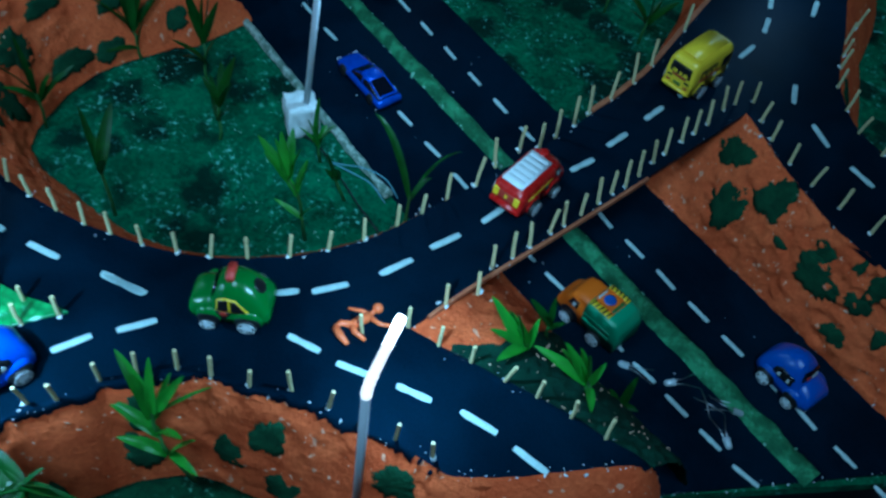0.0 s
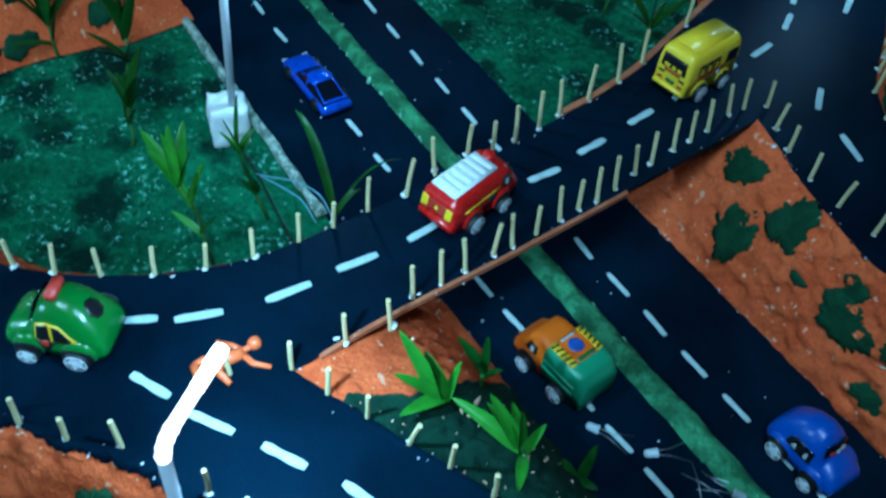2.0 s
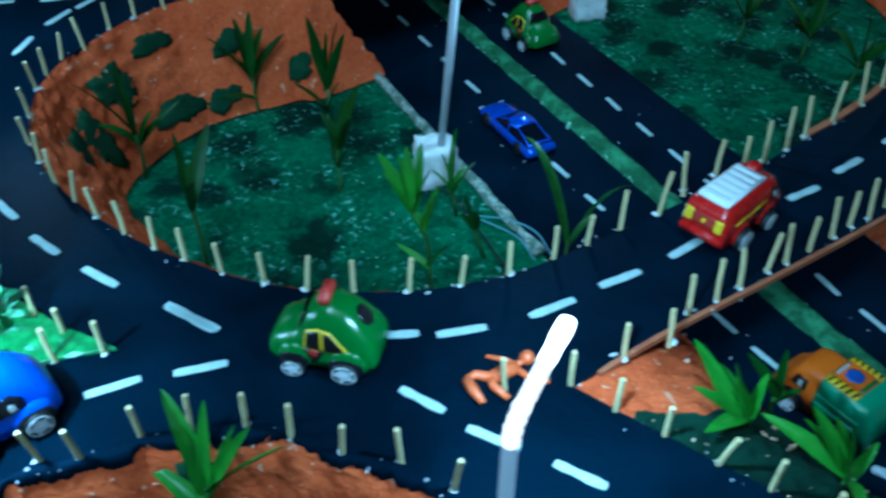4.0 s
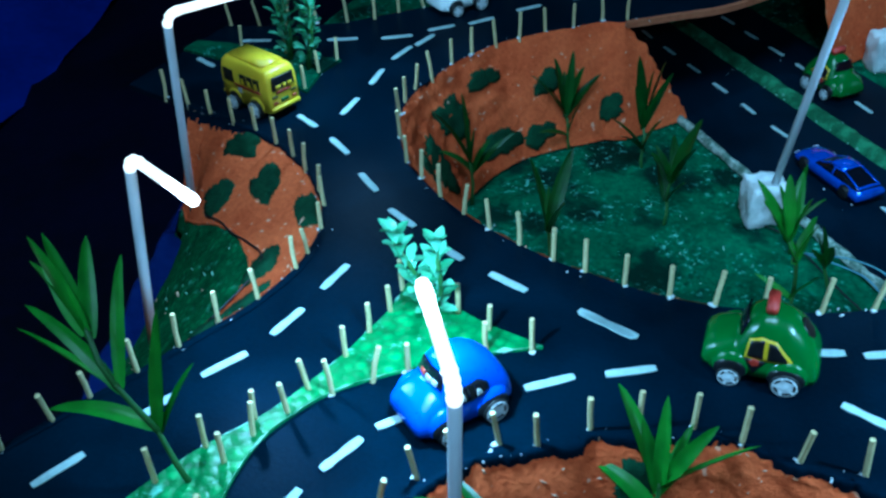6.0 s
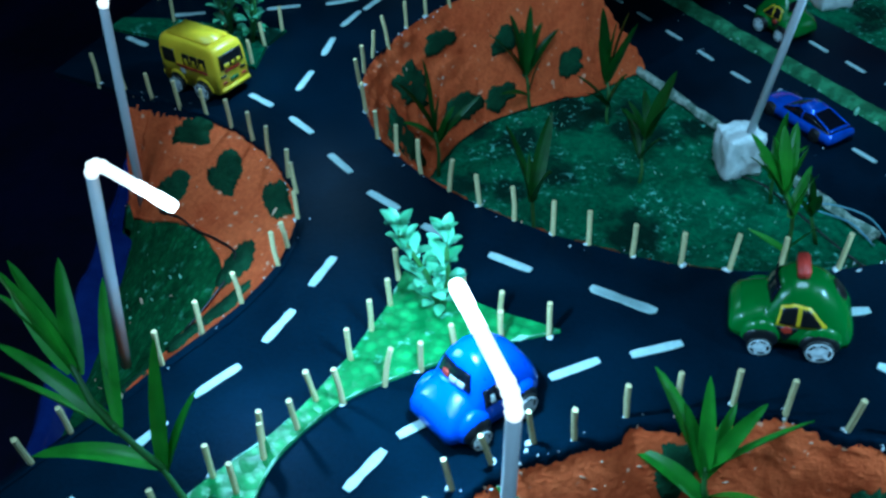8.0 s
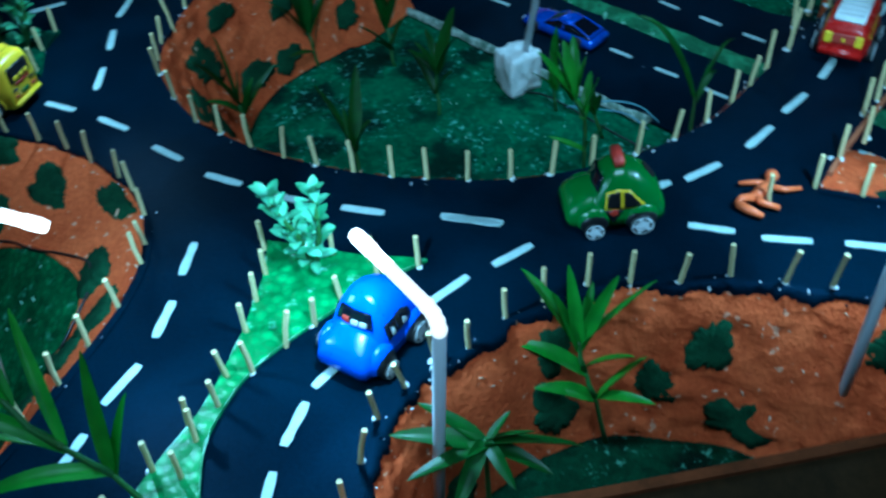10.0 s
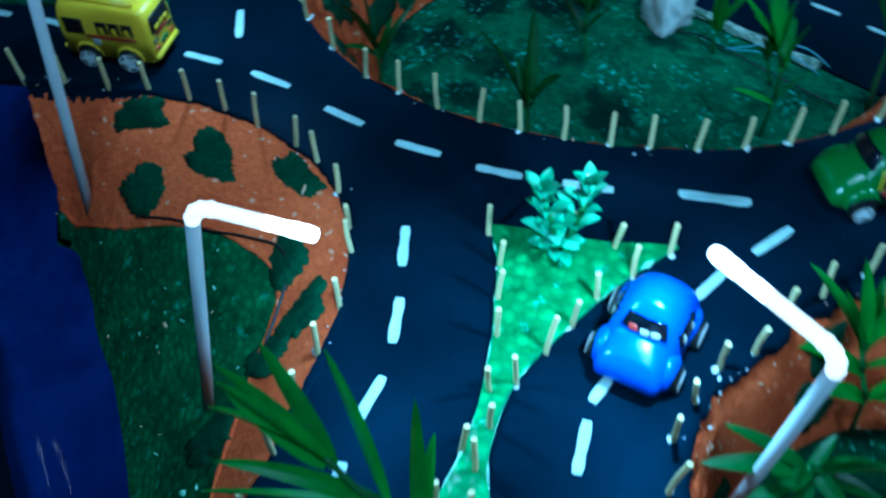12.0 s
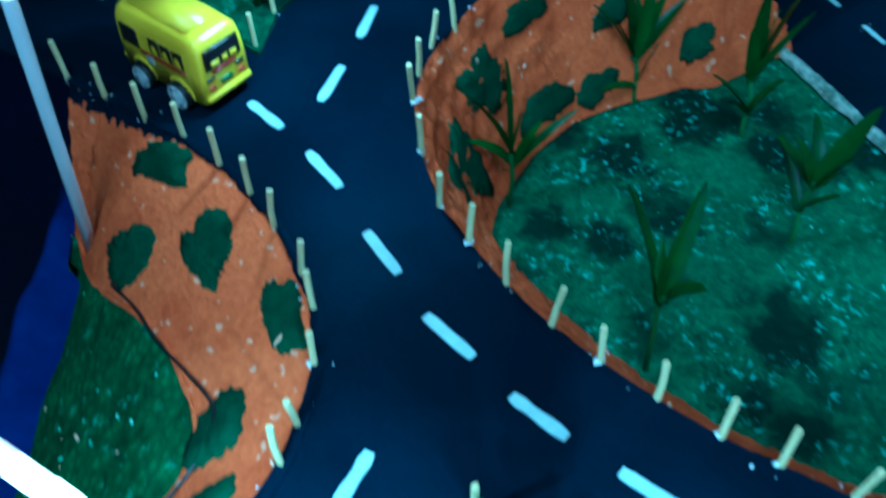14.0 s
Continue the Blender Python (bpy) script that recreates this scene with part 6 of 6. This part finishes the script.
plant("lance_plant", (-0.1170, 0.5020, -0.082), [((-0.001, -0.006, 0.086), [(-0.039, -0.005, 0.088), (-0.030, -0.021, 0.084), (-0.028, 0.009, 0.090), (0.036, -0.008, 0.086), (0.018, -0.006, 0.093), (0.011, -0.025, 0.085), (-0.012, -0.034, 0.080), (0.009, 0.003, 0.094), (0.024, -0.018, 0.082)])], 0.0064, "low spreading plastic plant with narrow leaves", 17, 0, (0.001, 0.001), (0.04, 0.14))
for k, (x, y) in enumerate(((0.168, 1.068), (0.131, 1.104), (0.080, 1.118), (0.129, 1.158), (-0.005, 1.180))):
    plant("lance_plant", (x, y, ZB), [((0.002, 0.002, 0.022), [(-0.020, 0.004, 0.052), (0.002, 0.006, 0.062), (0.018, -0.004, 0.050), (0.008, 0.012, 0.040)])], 0.0070, LANCE + " on the far lawn", 40 + k, 2, (0.006, 0.008))


def spoon_leaf(length, width, droop):
    """A fleshy leaf, widest near its rounded tip."""
    bm = bmesh.new()
    rows = []
    for t, w in ((0, 0.10), (0.2, 0.24), (0.4, 0.62), (0.58, 0.98), (0.70, 1.0), (0.84, 0.74), (0.94, 0.38), (1.0, 0.06)):
        rows.append([bm.verts.new((length * t, s * w * width / 2, length * (0.10 * math.sin(3.1 * t) - 0.3 * droop * t * t) + abs(s) * w * width * 0.12)) for s in (-1, -0.5, 0, 0.5, 1)])
    for p, q in zip(rows, rows[1:]):
        for k in range(4):
            bm.faces.new((p[k], p[k + 1], q[k + 1], q[k]))
    lower = {v: bm.verts.new(v.co - Vector((0, 0, 0.0005))) for v in bm.verts[:]}
    for f in bm.faces[:]:
        bm.faces.new([lower[v] for v in reversed(f.verts)])
    return bm


def jade_plant(base, stems, seed, label):
    r = random.Random(seed)
    root = new("jade_plant")
    root.location = base
    meshes = [spoon_leaf(l, w, dr) for l, w, dr in ((0.0124, 0.0054, 0.2), (0.0104, 0.0047, 0.45))]
    kinds = []
    for bm in meshes:
        bmesh.ops.recalc_face_normals(bm, faces=bm.faces)
        me = bpy.data.meshes.new("leaf")
        bm.to_mesh(me)
        bm.free()
        for f in me.polygons:
            f.use_smooth = True
        me.materials.append(M_JADE)
        kinds.append(me)
    for top in stems:
        top = Vector(top)
        bm = bmesh.new()
        tube(bm, [(0, 0, -0.002), top * 0.5 + Vector((0.002, 0.001, 0)), top], [0.0013, 0.0012, 0.0009], 7)
        part("stem", bm, M_STEM, root)
        n = max(4, round(top.length / 0.0080))
        for k in range(n):
            t = 0.14 + 0.86 * k / (n - 1)
            for j in range(4 if k < n - 1 else 5):
                ob = new("leaf", kinds[r.randrange(2)])
                ob.parent = root
                ob.matrix_basis = Matrix.Translation(top * t) @ pose(0, 0, 0, 0, 0, k * 45 + j * (90 if k < n - 1 else 72) + r.uniform(-14, 14)) @ pose(0.0008, 0, 0, 0, -(24 + 44 * t + r.uniform(-12, 12)), 0)
    return tagged(root, label, "plant", "pale leafy plants")


jade_plant((-0.197, 0.592, 0.002), [(-0.0095, -0.013, 0.052), (0.0085, -0.009, 0.050)], 5, "pale green plastic plant with small whorled leaves on the wedge")
jade_plant((-0.409, 0.789, 0.002), [(0.005, 0.004, 0.062), (0.012, -0.002, 0.050)], 6, "pale green plastic plant beside the yellow bus")
jade_plant((-0.430, 0.797, 0.002), [(-0.010, 0.002, 0.056), (-0.002, 0.004, 0.044)], 7, "pale green plastic plant leaning over the wedge")


# ---- foam blocks, cables, small electronics, crumbs ----
def foam_block(x, y, size, seed, label):
    bm = bmesh.new()
    bmesh.ops.create_icosphere(bm, subdivisions=4, radius=1.0)
    for v in bm.verts:
        c = v.co.copy()
        m = max(abs(c.x), abs(c.y), abs(c.z)) ** 0.85
        c = c / m
        c *= 1 + 0.13 * noise.noise(c * 1.7 + Vector((seed, 0, 0))) + 0.07 * noise.noise(c * 5.5) + 0.035 * noise.noise(c * 14)
        v.co = Vector((c.x * size[0], c.y * size[1], (c.z + 0.9) * size[2]))
    ob = finish("foam_block", bm, M_FOAM)
    ob.matrix_basis = pose(x, y, ZB - 0.002, 0, 0, 30)
    return tagged(ob, label, "foam block", "foam blocks")


foam_block(-0.0955, 0.8605, (0.0132, 0.0124, 0.0165), 1, "rough white foam block holding a lamp post")
foam_block(-0.0515, 1.128, (0.0140, 0.0130, 0.0165), 4, "rough white foam block on the far lawn")
foam_block(-0.420, 0.655, (0.005, 0.004, 0.004), 6, "small white foam lump at a lamp foot")


def cable(points, name="cable", r=0.0007, label="thin black electric cable"):
    bm = bmesh.new()
    tube(bm, smooth(points, 0.004), r, 6)
    return tagged(finish(name, bm, M_CABLE), label, "cable", "cables")


pts = []
for x, y in ((-0.395, 0.646), (-0.372, 0.637), (-0.352, 0.629), (-0.333, 0.618), (-0.318, 0.608), (-0.309, 0.596), (-0.312, 0.580), (-0.322, 0.566)):
    q, _, _ = bank_at(LEFT, LEFT_LOW, x, y, left_swell)
    pts.append((q.x, q.y, q.z + 0.0022))
cable(pts)
cable([(-0.090, 0.850, ZB), (-0.075, 0.842, ZB + 0.001), (-0.055, 0.822, ZB + 0.001), (-0.030, 0.795, ZB + 0.001), (-0.005, 0.770, ZB + 0.002)])

M_PALE = plastic("pale_blue_wire_skin", (0.12, 0.34, 0.42), 0.35)
for pts in ([(-0.062, 0.828, ZB + 0.001), (-0.050, 0.825, ZB + 0.005), (-0.032, 0.824, ZB + 0.008), (-0.013, 0.819, ZB + 0.007), (0.000, 0.808, ZB + 0.001)], [(-0.061, 0.828, ZB + 0.001), (-0.040, 0.819, ZB + 0.005), (-0.022, 0.811, ZB + 0.006), (-0.008, 0.800, ZB + 0.001)]):
    bm = bmesh.new()
    tube(bm, smooth(pts, 0.004), 0.0005, 6)
    tagged(finish("cable", bm, M_PALE), "thin pale blue wire lying on the lawn", "cable", "cables")
M_CLEAR, n_, l_, p_ = nodes_of("clear_led_resin")
p_.inputs["Base Color"].default_value = (0.8, 0.88, 0.92, 1)
p_.inputs["Transmission Weight"].default_value, p_.inputs["Roughness"].default_value = 0.6, 0.15
M_WIRE, n_, l_, p_ = nodes_of("tinned_wire")
p_.inputs["Base Color"].default_value = (0.55, 0.58, 0.60, 1)
p_.inputs["Metallic"].default_value, p_.inputs["Roughness"].default_value = 1.0, 0.35


def loose_led(x, y, turn):
    root = new("loose_led")
    root.matrix_basis = pose(x, y, ZB + 0.0028, 0, 0, turn)
    bm = bmesh.new()
    tube(bm, [(-0.0030, 0, 0), (-0.0028, 0, 0), (-0.0018, 0, 0), (-0.0017, 0, 0), (0.0028, 0, 0), (0.0042, 0, 0), (0.0048, 0, 0)], [0.0028, 0.0028, 0.0028, 0.0024, 0.0024, 0.0017, 0.0005], 12)
    part("bulb", bm, M_CLEAR, root, "clear resin bulb")
    for s in (-1, 1):
        bm = bmesh.new()
        tube(bm, [(-0.003, s * 0.0012, 0), (-0.010, s * 0.002, -0.0008), (-0.021, s * 0.006, -0.002)], 0.0003, 5)
        part("lead", bm, M_WIRE, root, "thin tinned wire")
    return tagged(root, "loose clear led with two wire legs on the highway", "led", "loose leds")


loose_led(0.190, 0.708, 172)
loose_led(0.223, 0.703, 203)
loose_led(0.270, 0.693, -8)
loose_led(0.264, 0.668, -70)
bm = bmesh.new()
for a, b in (((0.240, 0.697), (0.262, 0.690)), ((0.245, 0.705), (0.252, 0.684)), ((0.252, 0.700), (0.276, 0.697))):
    tube(bm, [(a[0], a[1], ZB + 0.001), ((a[0] + b[0]) / 2, (a[1] + b[1]) / 2, ZB + 0.003), (b[0], b[1], ZB + 0.001)], 0.0004, 5)
tagged(finish("wire_scraps", bm, M_WIRE), "scraps of thin bare wire lying on the highway", "wire")


M_CHIP = surface("dyed_sawdust_chips", (0.55, 0.24, 0.13), (0.82, 0.54, 0.38), 120.0, 500.0, 0.8, 0.0003)


def crumbs(name, spots, label, material=M_GLUE, size=1.0, stretch=2.4):
    r = random.Random(len(spots))
    bm = bmesh.new()
    for q in spots:
        s = r.uniform(0.0002, 0.0006) * (2.2 if r.random() < 0.08 else 1) * size
        bmesh.ops.create_icosphere(bm, subdivisions=1, radius=1.0, matrix=Matrix.Translation(q) @ Euler((r.random() * 3, r.random() * 3, r.random() * 3)).to_matrix().to_4x4() @ Matrix.Diagonal((s * r.uniform(0.7, stretch), s, s * 0.7, 1)))
    ob = finish(name, bm, material)
    return tagged(ob, label, "crumbs", kind="stuff")


spots = []
for curve, n in ((RING, 45), (BRIDGE_NEAR, 20), (BRIDGE_FAR, 18), (GORE, 18), (LOWER, 105), (LEFT, 34), (SLAB_EDGE, 16)):
    for _ in range(n):
        i = rng.randrange(len(curve))
        spots.append(curve[i] + side_of(curve, i) * rng.gauss(0, 0.0022) + Vector((0, 0, 0.0004)))
crumbs("glue_crumbs", spots, "white glue crumbs along the road edges")
spots = [hw(rng.uniform(0.61, 0.76), rng.uniform(-0.95, -0.25), ZB + 0.0003) for _ in range(40)]
crumbs("dust_crumbs", spots, "white crumbs scattered on the highway")
spots = []
for top, low, n, b in ((A_TOP, A_LOW, 120, 0.004), (LOWER_TOP, LOWER_LOW, 150, FRONT_SWELL), (SLAB_TOP, SLAB_LOW, 160, 0.004), (LEFT, LEFT_LOW, 40, left_swell), (GORE_TOP, GORE_LOW, 110, 0.022)):
    for _ in range(n):
        i, v = rng.randrange(len(top)), rng.random()
        spots.append(top[i].lerp(low[i], v) + Vector((0, 0, rise(b, top[i]) * math.sin(math.pi * v) + 0.0006)))
crumbs("earth_crumbs", spots, "pale sawdust crumbs on the red earth", M_CHIP, 1.05, 5.0)
spots = []
while len(spots) < 130:
    q = Vector((rng.uniform(-0.30, 0.02), rng.uniform(0.68, 0.93), ZB - 0.0016))
    if ACROSS.dot(q) < 0.59 and noise.noise(q * 32) + 0.5 * noise.noise(q * 90) > rng.uniform(-0.1, 0.5):
        spots.append(q)
crumbs("lawn_crumbs", spots, "pale green sawdust flecks on the lawn", M_GLAZE, 1.0, 4.0)
tree = BVHTree.FromPolygons([v.co for v in left_bank.data.vertices], [p.vertices[:] for p in left_bank.data.polygons])
spots = []
while len(spots) < 26:
    q = Vector((rng.uniform(-0.43, -0.325), rng.uniform(0.44, 0.66), 0.2))
    hit = tree.ray_cast(q, Vector((0, 0, -1)))[0]
    if hit and below_line(LAWN_LINE, hit) and noise.noise(hit * 40) > rng.uniform(-0.4, 0.4):
        spots.append(hit + Vector((0, 0, 0.0004)))
crumbs("turf_crumbs", spots, "pale green flecks on the lawn slope", M_GLAZE, 1.3, 3.5)
spots = [hw(0.60 + 0.175 * k / 60, -0.2575 + 0.0925 * k / 60 + rng.gauss(0, 0.0015), ZB + rng.uniform(-0.004, 0.001)) for k in range(60)]
crumbs("edge_crumbs", spots, "white broken foam along the board's front edge")

spots = []
for _ in range(90):
    i = rng.randrange(round(len(LOWER_TOP) * 0.70))
    v = abs(rng.gauss(0.02, 0.035))
    spots.append(LOWER_TOP[i].lerp(LOWER_LOW[i], v) + Vector((0, 0, FRONT_SWELL * math.sin(math.pi * v) + 0.0010)))
crumbs("paint_crumbs", spots, "black paint flakes at the chewed road edge", M_ASPHALT, 1.5, 3.0)
spots = []
for _ in range(120):
    s = rng.uniform(-0.95, -0.22)
    spots.append(hw(0.6965 + (s + 0.48) * (0.0271 if s > -0.48 else 0.0069) + rng.choice((-1, 1)) * rng.uniform(0.0045, 0.0085), s, ZB + 0.0012))
crumbs("median_crumbs", spots, "pale green flakes along the median strip", M_GLAZE, 1.6, 3.0)
spots = [hw(0.786 + rng.gauss(0, 0.0018), rng.uniform(-0.49, -0.17), ZB + 0.0012) for _ in range(60)]
crumbs("slope_foot_crumbs", spots, "white glue flakes at the foot of the slope", M_GLUE, 1.2, 3.0)

# ---- printed carton in front of the board ----
root = new("carton")
front = Vector((0.62 - 0.225, 0.754 - 0.621, 0)).normalized()
root.matrix_basis = Matrix.Translation((0.268, 0.6300, ZB - 0.030)) @ Euler((0, 0, math.atan2(front.y, front.x))).to_matrix().to_4x4()
bm = bmesh.new()
box(bm, (0.150, 0.055, 0.040), pose(0.075, -0.029, 0))
bmesh.ops.bevel(bm, geom=bm.edges[:], offset=0.0012, segments=2, affect="EDGES")
part("box", bm, M_PRINT_BLUE, root, "blue printed carton")
flat = lambda x, y, lift: (x, y, 0.0200 + lift)
part("disc_print", decal([(0.030 + 0.012 * math.cos(a), -0.018 + 0.012 * math.sin(a)) for a in [k * 0.5236 for k in range(12)]], flat), M_PRINT_GREY, root)
part("bar_print", decal(rect(0.054, -0.050, 0.064, -0.003), flat), M_PRINT_GREY, root)
part("bar_print", decal(rect(0.050, -0.050, 0.0525, -0.003), flat), M_PRINT_RED, root)
part("bar_print", decal(rect(0.078, -0.030, 0.083, -0.003), flat), M_PRINT_GREY, root)
part("bar_print", decal(rect(0.094, -0.030, 0.099, -0.003), flat), M_PRINT_GREY, root)
part("bar_print", decal(rect(0.083, -0.019, 0.094, -0.014), flat), M_PRINT_GREY, root)
tagged(root, "blue and white printed carton lying before the board", "carton")

# ---- blue tarpaulin beside the table ----
bm = bmesh.new()
M_TARP = surface("blue_tarpaulin", (0.001, 0.014, 0.20), (0.003, 0.034, 0.42), 4.0, 80.0, 0.4, 0.0006)
rows = []
for i in range(24):
    line = []
    for j in range(24):
        x, y = -1.16 - 0.05 * j - 0.0228 * i, 0.91 + 0.05 * i + 0.01 * j
        line.append(bm.verts.new((x, y, -0.355 + 0.012 * j + 0.02 * noise.noise(Vector((i * 0.3, j * 0.3, 0))))))
    rows.append(line)
for p, q in zip(rows, rows[1:]):
    for k in range(23):
        bm.faces.new((p[k], p[k + 1], q[k + 1], q[k]))
tagged(finish("tarpaulin", bm, M_TARP), "crumpled deep blue plastic tarpaulin on the floor", "tarpaulin")


# ---- crumpled plastic sheet beside the board ----
M_SHEET = surface("dark_blue_plastic_sheet", (0.004, 0.015, 0.115), (0.012, 0.038, 0.215), 9.0, 90.0, 0.13, 0.0003, spec=1.0)
FOLD_A, FOLD_B = Vector((-0.590, 0.816, 0)), Vector((-0.505, 0.640, 0))
FOLD_D = (FOLD_B - FOLD_A).normalized()
bm = bmesh.new()
rows = []
for i in range(60):
    line = []
    for j in range(44):
        x, y = -0.452 - 0.0060 * j - 0.0028 * (i - 22), 0.545 + 0.0066 * i
        q = Vector((x * 9, y * 9, 0))
        off = Vector((x, y, 0)) - FOLD_A
        across = off.x * FOLD_D.y - off.y * FOLD_D.x
        fold = 0.026 * math.exp(-(across / 0.014) ** 2) * (0.8 + 0.5 * noise.noise(Vector((i * 0.11, 3, 0))))
        line.append(bm.verts.new((x, y, -0.150 - 0.0026 * j + fold + 0.016 * abs(noise.noise(q)) + 0.007 * abs(noise.noise(q * 2.7)))))
    rows.append(line)
for p, q in zip(rows, rows[1:]):
    for k in range(43):
        off = p[k].co - FOLD_A
        if off.x * FOLD_D.y - off.y * FOLD_D.x < 0.014:
            bm.faces.new((p[k], p[k + 1], q[k + 1], q[k]))
bmesh.ops.delete(bm, geom=[v for v in bm.verts if not v.link_faces], context="VERTS")
tagged(finish("plastic_sheet", bm, M_SHEET), "crumpled dark blue shiny plastic sheet beside the board", "plastic sheet")
